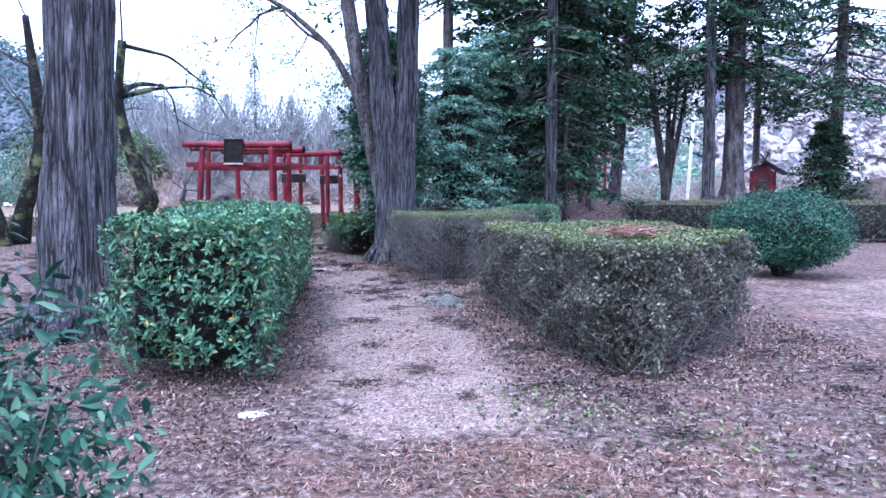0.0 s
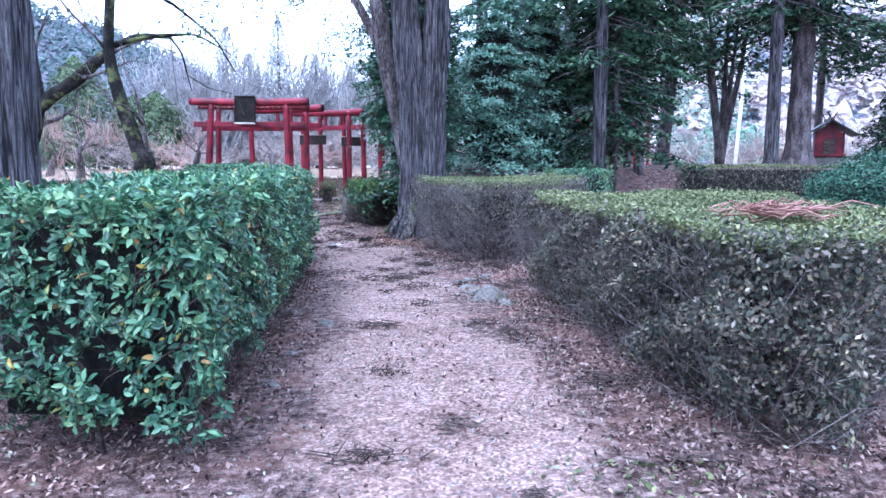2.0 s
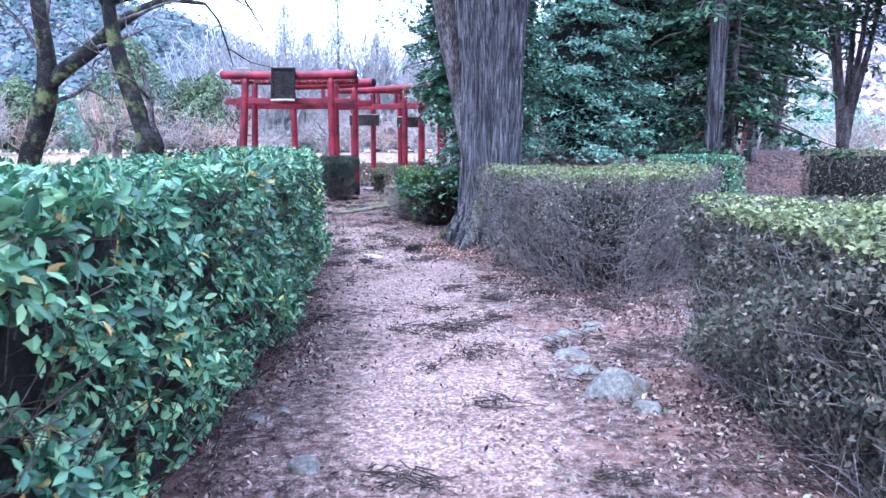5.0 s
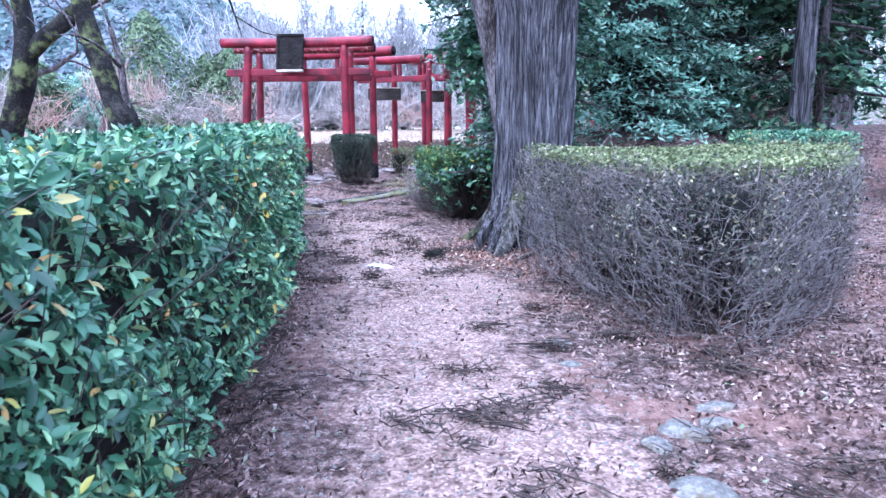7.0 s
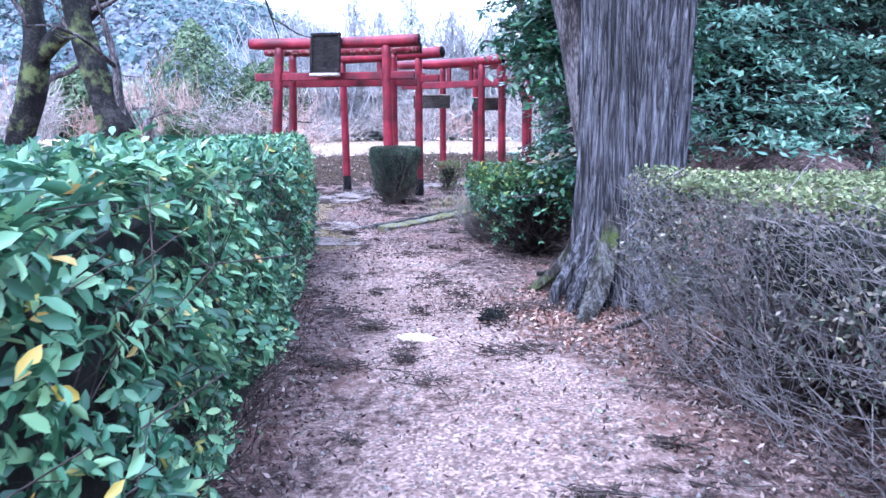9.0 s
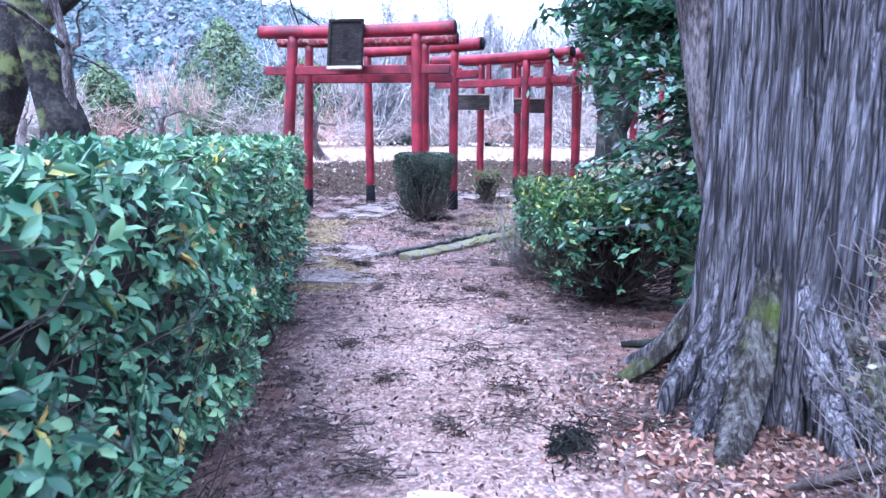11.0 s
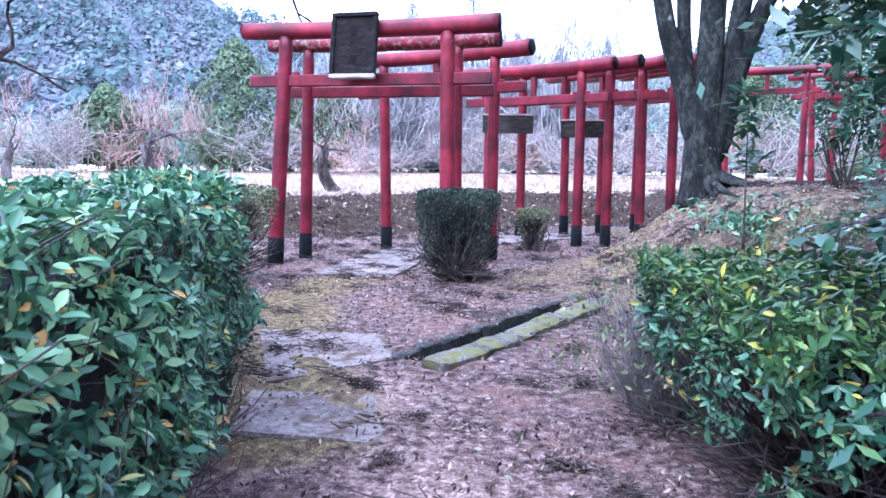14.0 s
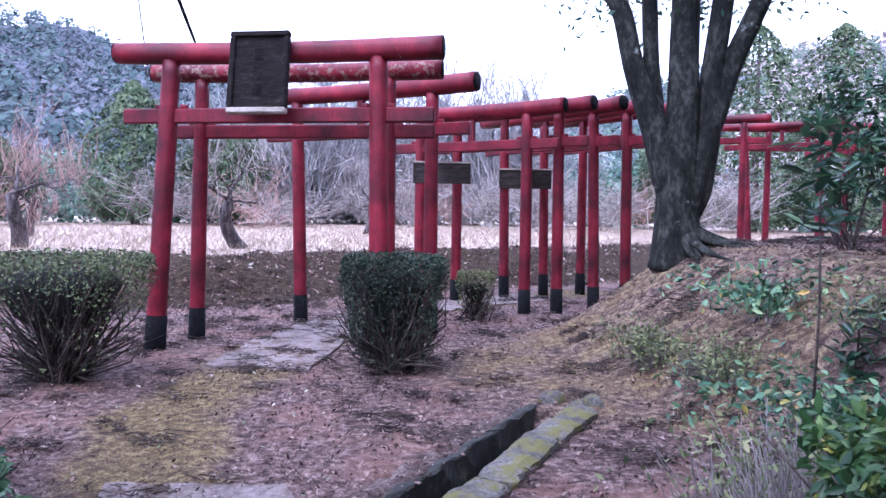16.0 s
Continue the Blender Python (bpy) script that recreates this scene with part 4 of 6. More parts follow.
def cedar_trunk(label, at, h, r, flare=1.8, lean=(0, 0), seg=56, steps=70, name="cedar_tree", mat="cedar", seed=1.0, flute=0.10):
    z0 = ground_z(*at)
    root = thing(name, label, "tree", (*at, z0))
    zs = np.concatenate([[-0.15, 0.0, 0.08, 0.18, 0.32, 0.5, 0.75, 1.1], np.linspace(1.6, h, 12)])
    rr = r * (1 + (flare - 1) * np.exp(-np.maximum(zs, 0) / 0.28)) * (1 - 0.45 * np.clip(zs / h, 0, 1))
    P = np.column_stack([lean[0] * zs / h, lean[1] * zs / h, zs])
    zz = np.concatenate([np.linspace(-0.15, 1.5, steps // 2), np.linspace(1.55, h, steps // 2)])
    P2 = np.column_stack([np.interp(zz, zs, P[:, k]) for k in range(3)])
    mpart("trunk", mesh_of("trunk", *tube(P2, np.interp(zz, zs, rr), seg, 0.16, flute, seed), mat, True), root)
    return root


def sprays(root, h0, h1, reach, n_branch, per, size, mat, at_xy=(0, 0), droop=0.35, aspect=0.4, branch_mat="bark_dark", spread=0.16, name="crown", taper=0.75, limbs=True):
    """Conifer or evergreen crown: branches off the trunk, each with sprays of leaves along its outer part."""
    z = h0 + (h1 - h0) * rng.random(n_branch)
    q = rng.uniform(0, 6.283, n_branch)
    L = reach * (1 - taper * (z - h0) / (h1 - h0)) * rng.uniform(0.55, 1.1, n_branch)
    d = np.column_stack([np.cos(q), np.sin(q)])
    a = np.column_stack([np.tile(at_xy, (n_branch, 1)), z])
    b = np.column_stack([np.asarray(at_xy) + d * L[:, None], z - droop * L + 0.15 * L])
    if limbs:
        mpart("branch_work", mesh_of("branch_work", *sticks(a, b, 0.018 + 0.012 * L, 0.006, 0.06), branch_mat), root)
    t = 0.2 + 0.85 * rng.random((n_branch, per)) ** 0.7
    p = a[:, None] + (b - a)[:, None] * t[..., None]
    side = np.column_stack([-d[:, 1], d[:, 0], np.zeros(n_branch)])
    off = rng.normal(0, 1, (n_branch, per)) * L[:, None] * spread * (0.3 + 1.1 * np.sin(math.pi * np.clip(t, 0, 1)))
    p = p + side[:, None] * off[..., None]
    p = p + rng.normal(0, 0.025, p.shape) - np.array([0, 0, 1.0]) * (np.abs(off) * 0.35 + np.abs(rng.normal(0, 0.05, (n_branch, per))) * t)[..., None]
    nrm = np.repeat(np.column_stack([d * 0.35, np.full(n_branch, 0.9)]), per, axis=0)
    mpart(name, mesh_of(name, *leaves(p.reshape(-1, 3), nrm, size, aspect, 0.42, False), mat), root)


def grow(start, way, length, radius, depth, out, r, bend=0.35, up=0.1, kids=3, shrink=0.68):
    """Branches that fork: fills out with (points, radii) by depth."""
    pts, p, d = [np.array(start)], np.array(start, float), np.array(way, float)
    n = 5
    for _ in range(n):
        d = d + r.normal(0, bend / n * 1.6, 3) + np.array([0, 0, up / n])
        d /= np.linalg.norm(d)
        p = p + d * length / n
        pts.append(p.copy())
    radii = np.linspace(radius, radius * 0.55, n + 1)
    out.append((depth, pts, radii))
    if depth > 0:
        for k in range(kids):
            i = n if k == 0 else r.integers(2, n)
            w = d + r.normal(0, 0.55, 3)
            w /= np.linalg.norm(w)
            grow(pts[i], w, length * r.uniform(0.55, 0.85), radii[i] * shrink * r.uniform(0.8, 1.0), depth - 1, out, r, bend, up, kids, shrink)


def bark_fibres(root, v, n, seg, centre, count, seed):
    """Long raised strips of stringy bark that follow the skin of a stem."""
    r = np.random.default_rng(seed)
    V = v[:n * seg].reshape(n, seg, 3)
    vs, fs = [], []
    for _ in range(count):
        m = int(r.integers(6, 20))
        i, j, w = int(r.integers(0, max(1, n - m))), int(r.integers(0, seg)), int(r.integers(1, 3))
        drift, lift, loose = r.uniform(-0.16, 0.16), r.uniform(0.008, 0.017), r.random() < 0.12
        o = sum(len(q) for q in vs)
        rows = []
        for k in range(m):
            q = k / (m - 1)
            c = (j + int(round(drift * k))) % seg
            a, b, e = V[i + k, (c - w) % seg], V[i + k, c], V[i + k, (c + w) % seg]
            d = b - centre[i + k]
            d = d / np.linalg.norm(d)
            h = lift * math.sin(math.pi * (0.08 + 0.86 * q)) + (0.03 * (1 - q) ** 2 if loose else 0)
            g = 0.35 + 0.65 * math.sin(math.pi * (0.05 + 0.9 * q))
            rows += [b + (a - b) * g + d * (h - 0.008 if loose else -0.003), b + d * h, b + (e - b) * g + d * (h - 0.008 if loose else -0.003)]
        vs.append(np.array(rows))
        fs += [(o + k * 3 + x, o + k * 3 + x + 1, o + k * 3 + x + 4, o + k * 3 + x + 3) for k in range(m - 1) for x in (0, 1)]
    mpart("bark_fibre", mesh_of("bark_fibre", np.concatenate(vs), np.array(fs), "cedar"), root, "raised strips of stringy bark")


def stem_skin(root, name, pts, radii, seed, seg, fibres, mat="cedar", flute=0.09):
    """One stem of a cedar, finely ringed to five metres, with bark strips on it."""
    zk = np.array([q[2] for q in pts])
    z = np.concatenate([np.arange(zk[0], 5.2, 0.05), np.linspace(5.3, zk[-1], 14)])
    P = np.column_stack([np.interp(z, zk, [q[c] for q in pts]) for c in (0, 1)] + [z])
    for _ in range(6):
        P[1:-1, :2] = (P[:-2, :2] + 2 * P[1:-1, :2] + P[2:, :2]) / 4
    v, f = tube(P, np.interp(z, zk, radii), seg, 0.13, flute, seed)
    mpart(name, mesh_of(name, v, f, mat, True), root)
    if fibres:
        n = int(np.sum(z < 5.2))
        bark_fibres(root, v, n, seg, P, fibres, int(seed * 10))


# the big cedar with fused stems beside the path
big = thing("cedar_tree", "big cedar with fused stems, stringy bark and flaring mossy roots", "tree", (-0.98, 13.95, ground_z(-0.98, 13.95)))
stem_skin(big, "trunk", [(0.0, 0, -0.15), (0.0, 0, 0.05), (0.0, 0, 0.2), (-0.01, 0, 0.45), (-0.02, 0, 0.9), (-0.03, 0, 1.6), (-0.07, 0, 2.2), (-0.15, 0, 2.9), (-0.3, 0.02, 5.0), (-0.5, 0.1, 9.5)],
          [0.43, 0.39, 0.35, 0.305, 0.27, 0.245, 0.23, 0.2, 0.18, 0.13], 2.0, 190, 760, flute=0.17)
stem_skin(big, "stem", [(0.06, 0.0, 0.15), (0.12, -0.03, 0.7), (0.18, -0.03, 1.4), (0.22, 0.0, 2.2), (0.28, 0.04, 3.0), (0.34, 0.05, 5.0), (0.55, 0.1, 9.5)], [0.24, 0.245, 0.23, 0.205, 0.19, 0.18, 0.12], 4.0, 140, 420, flute=0.17)
stem_skin(big, "stem", [(-0.12, 0.25, 0.3), (-0.26, 0.28, 1.2), (-0.36, 0.28, 1.9), (-0.55, 0.3, 2.8), (-0.86, 0.3, 5.0), (-1.15, 0.3, 9.5)], [0.06, 0.1, 0.12, 0.14, 0.14, 0.1], 6.0, 60, 0, "bark_dark", 0.05)
for k in range(14):
    q = 6.283 * k / 14 + rng.uniform(-0.2, 0.2)
    d, L = np.array([math.cos(q), math.sin(q)]), rng.uniform(0.56, 0.9)
    w = rng.uniform(0.5, 0.85)
    pts = [(*(d * 0.16), 1.0), (*(d * 0.28), 0.52), (*(d * 0.4), 0.27), (*(d * 0.53), 0.12), (*(d * L), -0.03), (*(d * (L + 0.1)), -0.12)]
    mpart("root", mesh_of("root", *tube(pts, [0.05 * w, 0.085 * w, 0.1 * w, 0.085 * w, 0.05 * w, 0.02], 36, 0.3, 0.2, q, 26), "cedar_moss" if k % 3 == 1 else "cedar", True), big)
mpart("bough", mesh_of("bough", *tube([(-0.25, 0.3, 1.7), (-0.62, 0.5, 3.1), (-1.3, 0.7, 4.3), (-2.2, 0.8, 5.1), (-3.3, 0.9, 5.6)], [0.12, 0.09, 0.07, 0.045, 0.02], 14, 0.2, 0.04, 3.0, 30), "bark_dark", True), big, "thin dark bough with leafy twigs")
bough = []
grow((-1.3, 0.7, 4.3), (-0.7, 0.1, 0.3), 1.3, 0.04, 2, bough, np.random.default_rng(31), 0.4, 0.2, 3)
grow((-2.2, 0.8, 5.1), (-0.8, 0.0, -0.1), 1.4, 0.035, 2, bough, np.random.default_rng(32), 0.4, 0.0, 3)
mpart("branch_work", mesh_of("branch_work", *join(*[tube(p, q, 5) for _, p, q in bough]), "bark_dark"), big)
tips = np.array([p[k] for _, p, _ in bough for k in (3, 5)])
p = np.repeat(tips, 26, axis=0) + rng.normal(0, 0.16, (len(tips) * 26, 3))
mpart("foliage", mesh_of("foliage", *leaves(p, np.tile([0, 0, 1.0], (len(p), 1)), 0.09, 0.4, 0.8, False), "leaf_cam"), big)
sprays(big, 5.5, 9.5, 2.6, 46, 60, 0.16, "leaf_conifer", (0, 0))
left_cedar = thing("cedar_tree", "thick cedar trunk with stringy lilac grey bark and a flared base", "tree", (-3.42, 6.75, ground_z(-3.42, 6.75)))
stem_skin(left_cedar, "trunk", [(0, 0, -0.15), (0, 0, 0.05), (0, 0, 0.25), (0, 0, 0.6), (0.02, 0, 1.2), (0.05, 0.02, 2.5), (0.12, 0.05, 5.0), (0.16, 0.1, 9.0)], [0.56, 0.48, 0.4, 0.34, 0.305, 0.285, 0.26, 0.18], 8.0, 150, 420, flute=0.06)
for k in range(7):
    q = 6.283 * k / 7 + 0.3
    d, L = np.array([math.cos(q), math.sin(q)]), 0.33 * rng.uniform(1.9, 2.8)
    pts = [(*(d * 0.1), 0.75), (*(d * 0.3), 0.34), (*(d * 0.47), 0.13), (*(d * 0.62), 0.04), (*(d * L * 1.1), -0.06)]
    mpart("root", mesh_of("root", *tube(pts, [0.09, 0.12, 0.1, 0.07, 0.02], 28, 0.3, 0.14, q, 20), "cedar", True), left_cedar)
sprays(left_cedar, 6.0, 9.0, 2.4, 30, 50, 0.16, "leaf_conifer")

FOREST = [  # x, y, trunk radius, height, crown start, reach, lean
    (2.66, 17.8, 0.163, 11, 3.3, 2.0, 0.0), (0.15, 21.0, 0.18, 12, 6.2, 2.0, 0.0), (1.8, 24.0, 0.12, 12, 6.4, 1.8, 0.0), (2.6, 22.3, 0.21, 12, 5.0, 2.2, 0.0),
    (3.15, 18.6, 0.075, 8, 1.6, 1.7, 0.0), (4.6, 22.5, 0.12, 10, 2.7, 2.2, 0.1), (6.4, 27.0, 0.22, 11, 3.6, 3.0, 0.9), (8.55, 23.2, 0.20, 13, 5.0, 2.4, -0.1),
    (9.8, 24.4, 0.34, 14, 4.6, 3.0, 0.1), (13.0, 30.0, 0.15, 12, 4.6, 2.6, 0.0), (14.6, 27.0, 0.24, 12, 4.2, 4.0, 0.3)]
for k, (x, y, r, h, c0, reach, lean) in enumerate(FOREST):
    tr = cedar_trunk("slender cedar with a bare lower trunk and a dark crown" if r < 0.3 else "stout cedar with a dark trunk spreading at the foot", (x, y), h, r, 1.35 if r < 0.3 else 1.9, (lean, 0), 18, 26, seed=k * 1.7, mat="cedar" if k in (0, 7) else "bark_dark", flute=0.06)
    sprays(tr, c0 * 0.92, h, reach * 1.1, 108, 95, 0.17 if y < 22 else 0.22, "leaf_conifer", droop=0.45)


def bushy_tree(label, at, h, reach, n_branch, per, size, mat, low=0.25, trunk_r=0.09, name="evergreen_tree", aspect=0.42, spread=0.22, taper=0.6, trunk_mat="bark_dark", droop=0.3):
    z0 = ground_z(*at)
    root = thing(name, label, "tree", (*at, z0))
    mpart("trunk", mesh_of("trunk", *tube([(0, 0, -0.1), (0.03, 0.02, h * 0.3), (-0.05, 0.05, h * 0.6), (0.02, 0, h)], [trunk_r * 1.3, trunk_r, trunk_r * 0.7, 0.02], 12, 0.15, 0.05, at[0], 14), trunk_mat, True), root)
    sprays(root, low, h, reach, n_branch, per, size, mat, droop=droop, aspect=aspect, spread=spread, taper=taper)
    # near-black column paints the shade within the blue-green crowns
    if mat == "leaf_blue":
        zz = np.linspace(0.15, h * 0.85, 8)
        mpart("shade_core", mesh_of("shade_core", *tube(np.column_stack([0 * zz, 0 * zz, zz]), reach * np.array([0.15, 0.3, 0.36, 0.34, 0.3, 0.24, 0.16, 0.06]), 18, 0.4, 0, at[0]), "core"), root)
    return root


bushy_tree("dense blue-green evergreen tree with drooping leafy sprays", (0.35, 18.3), 4.0, 1.8, 165, 180, 0.11, "leaf_blue", 0.35, aspect=0.34)
bushy_tree("dense blue-green evergreen tree with drooping leafy sprays", (1.5, 19.4), 4.6, 2.0, 165, 180, 0.11, "leaf_blue", 0.4, aspect=0.34)
bushy_tree("tall dark evergreen tree with leaves down to the ground", (3.6, 21.0), 7.5, 1.25, 120, 70, 0.14, "leaf_conifer", 0.7)
bushy_tree("tall dark evergreen tree with leaves down to the ground", (4.7, 24.5), 8.5, 1.8, 110, 80, 0.17, "leaf_conifer", 2.0)
bushy_tree("dense dark conifer bush on the terrace", (13.6, 25.6), 2.9, 1.6, 170, 60, 0.14, "leaf_conifer", 0.2, 0.1, "conifer_bush", taper=0.72)
bushy_tree("glossy broadleaf camellia tree with large drooping leaves", (-1.3, 15.9), 5.0, 1.15, 210, 150, 0.09, "leaf_cam", 2.0, 0.045, "camellia_tree", 0.42, 0.22, 0.3, droop=0.45)
bushy_tree("glossy broadleaf camellia tree with large drooping leaves", (-1.1, 15.4), 4.2, 0.95, 190, 130, 0.085, "leaf_cam", 0.95, 0.04, "camellia_tree", 0.42, 0.26, 0.2, droop=0.5)
young = thing("young_tree", "young broadleaf evergreen with glossy leaves among the gates", "tree", (-0.75, 21.6, ground_z(-0.75, 21.6)))
p, nrm = clumps((0, 0, 1.1), (0.55, 0.55, 0.75), 44, 4, 0.1, 0.35)
a = np.column_stack([rng.normal(0, 0.05, (40, 2)), np.zeros(40)])
mpart("stem_tangle", mesh_of("stem_tangle", *sticks(a[:12], p[::13][:12], 0.012, 0.005, 0.1), "twig_dark"), young)
mpart("foliage", mesh_of("foliage", *shoots(p, nrm + np.array([0, 0, 0.4]), 0.11, 6, 0.36), "leaf_cam", True), young)
# slender multi-stem tree on the terrace
multi = thing("slender_tree", "slender tree with several upright dark stems", "tree", (8.2, 26.5, ground_z(8.2, 26.5)))
for k in range(5):
    q = k * 1.26
    d = np.array([math.cos(q), math.sin(q) * 0.6])
    mpart("stem", mesh_of("stem", *tube([(0, 0, -0.05), (*(d * 0.15), 1.2), (*(d * 0.55), 3.0), (*(d * 0.9), 6.0)], [0.16, 0.11, 0.07, 0.02], 8, 0.2, 0, q, 12), "bark_dark", True), multi)
sprays(multi, 3.2, 7.0, 1.8, 60, 50, 0.14, "leaf_conifer")


# ---------------------------------------------------------------- bare and spreading trees
def bare_tree(label, at, limbs, seed, mat="bark_moss", depth=3, name="cherry_tree", kids=3):
    r = np.random.default_rng(seed)
    root = thing(name, label, "tree", (*at, ground_z(*at)))
    twigs = []
    for pts, rad in limbs:
        mpart("limb", mesh_of("limb", *tube(pts, rad, 16, 0.3, 0.06, seed, 30), mat, True), root)
        P = np.array(pts)
        for k in range(1, len(P)):
            out = []
            d = P[k] - P[k - 1]
            d = d / np.linalg.norm(d) + r.normal(0, 0.5, 3)
            grow(P[k], d / np.linalg.norm(d), 1.3 if k < len(P) - 1 else 1.7, rad[k] * 0.3, depth, out, r, 0.5, 0.15, kids)
            if k >= 2:
                twigs += out
    if twigs and name != "spreading_tree":
        pieces = [tube(p, q, 5 if dep < 2 else 7, 0, 0, 0) for dep, p, q in twigs]
        mpart("branch_work", mesh_of("branch_work", *join(*pieces), "bark_dark", True), root)
    return root


bare_tree("gnarled bare cherry tree with moss on its bent trunk", (-6.5, 15.5),
          [([(0, 0, -0.1), (-0.12, 0, 0.75), (0.2, 0, 1.15), (0.0, 0, 1.6), (-0.35, 0.1, 2.5), (-0.5, 0.1, 3.3), (-0.35, 0.1, 4.6)], [0.15, 0.125, 0.2, 0.135, 0.12, 0.10, 0.08]),
           ([(-0.35, 0.1, 4.5), (0.2, 1.3, 4.5), (0.8, 2.3, 3.9), (1.1, 2.7, 3.2)], [0.05, 0.032, 0.018, 0.007]),
           ([(-0.45, 0.1, 3.4), (0.2, 0.5, 3.65), (0.8, 1.2, 3.8), (1.3, 1.6, 3.5)], [0.05, 0.035, 0.02, 0.01])], 3, depth=2, kids=2)
bare_tree("bare cherry tree with a mossy forked trunk", (-11.0, 19.2),
          [([(-0.4, 0, -0.1), (-0.2, 0, 1.0), (0.15, 0, 1.8), (0.38, 0, 2.6), (0.34, 0, 3.5), (0.2, 0, 4.6), (0.05, 0, 6.0)], [0.26, 0.23, 0.22, 0.2, 0.15, 0.13, 0.08]),
           ([(0.3, 0, 2.4), (0.8, 0, 2.8), (1.45, 0.0, 3.2), (2.0, 0.1, 3.75), (2.2, 1.6, 4.5), (2.2, 3.7, 4.75)], [0.16, 0.15, 0.15, 0.13, 0.07, 0.04]),
           ([(2.2, 3.7, 4.75), (2.0, 5.0, 4.5), (1.75, 6.0, 3.95), (1.6, 6.7, 3.5)], [0.035, 0.028, 0.02, 0.01]),
           ([(1.75, 6.0, 3.95), (2.2, 6.6, 3.6), (2.9, 7.0, 3.45)], [0.018, 0.013, 0.007])], 5, depth=2, kids=2)
bare_tree("bare cherry tree with a thick dark trunk", (-11.5, 18.5),
          [([(0.1, 0, -0.1), (-0.1, 0, 0.9), (-0.45, 0, 2.0), (-0.8, 0, 3.4), (-1.0, 0, 4.6)], [0.28, 0.23, 0.2, 0.16, 0.1])], 8, depth=3, kids=3)
# the tree with several stems on the mound by the gates
bare_tree("large grey-barked tree with several stems rising from one mossy base", (-2.15, 22.3),
          [([(0.0, 0, -0.15), (0.0, 0, 0.25), (0.0, 0, 0.9), (0.02, 0, 1.5), (0.03, 0.1, 2.6), (0.05, 0.1, 4.8)], [0.3, 0.25, 0.2, 0.165, 0.14, 0.11]),
           ([(0.05, 0, 0.25), (-0.12, 0, 0.75), (-0.24, 0, 1.25), (-0.48, 0, 1.9), (-0.62, 0, 2.6), (-1.1, 0.1, 3.1)], [0.06, 0.15, 0.14, 0.115, 0.1, 0.06]),
           ([(-0.05, 0.03, 0.6), (-0.22, 0.07, 1.3), (-0.3, 0.1, 2.0), (-0.34, 0.2, 3.0), (-0.4, 0.2, 4.6)], [0.05, 0.09, 0.085, 0.08, 0.06]),
           ([(0.02, 0, 0.1), (0.2, 0, 0.6), (0.26, 0, 1.2), (0.3, 0, 1.9), (0.42, 0, 2.9), (0.5, 0.1, 4.6)], [0.06, 0.14, 0.135, 0.115, 0.1, 0.08]),
           ([(0.2, 0.0, 0.8), (0.33, 0, 1.4), (0.5, 0, 2.0), (0.8, 0, 2.7), (1.3, 0.1, 4.0)], [0.05, 0.11, 0.105, 0.095, 0.07])], 12, "bark_grey", 1, "spreading_tree", 2)
mound_tree = bpy.data.objects["spreading_tree"]
for k in range(13):
    q = k * 0.485 + rng.uniform(-0.15, 0.15)
    turn = rng.uniform(-1.1, 1.1)
    if math.cos(q) < -0.3 and math.sin(q) < 0.2:
        turn, q = turn * 0.3, q + 2.2
    L = rng.uniform(0.4, 0.95)
    pts = []
    for w in np.linspace(0, 1, 7):
        rx, ry = (0.18 + L * w) * math.cos(q + turn * w), (0.18 + L * w) * math.sin(q + turn * w)
        pts.append((rx, ry, ground_z(-2.15 + rx, 22.3 + ry) - ground_z(-2.15, 22.3) + 0.16 * (1 - w) ** 3 + 0.012 - 0.03 * w))
    mpart("root", mesh_of("root", *tube(pts, [0.075, 0.045, 0.032, 0.026, 0.02, 0.015, 0.007], 9, 0.35, 0, q, 16), "bark_grey", True), mound_tree)
p, nrm = clumps((0.1, 0.3, 3.9), (2.6, 2.4, 1.3), 120, 40, 0.24, 0.4)
mpart("crown", mesh_of("crown", *leaves(p, nrm, 0.10, 0.45, 0.8, False), "leaf_cam"), mound_tree)
# slim sapling with whorls of long leaves
for at, h, lab in (((-2.03, 18.2), 1.8 - ground_z(-2.03, 18.2), "slim sapling with whorls of long drooping leaves"), ((-1.25, 15.2), 0.6, "low seedling with drooping glossy leaves"), ((-1.5, 19.2), 0.45, "low seedling with drooping glossy leaves")):
    sap = thing("sapling", lab, "sapling", (*at, ground_z(*at)))
    mpart("stem", mesh_of("stem", *tube([(0, 0, -0.05), (0.02, 0, h * 0.5), (0, 0.02, h)], [0.009, 0.007, 0.004], 8), "twig_dark"), sap)
    for zz in (h - 0.42, h - 0.22, h - 0.02):
        p = rng.normal(0, 0.045, (4, 3)) * np.array([1, 1, 0.3]) + np.array([0, 0, max(zz, 0.1)])
        mpart("leaf_whorl", mesh_of("leaf_whorl", *shoots(p, np.tile([0, 0, 1.0], (4, 1)), 0.15, 6, 0.3, 1.1), "leaf_cam", True), sap)


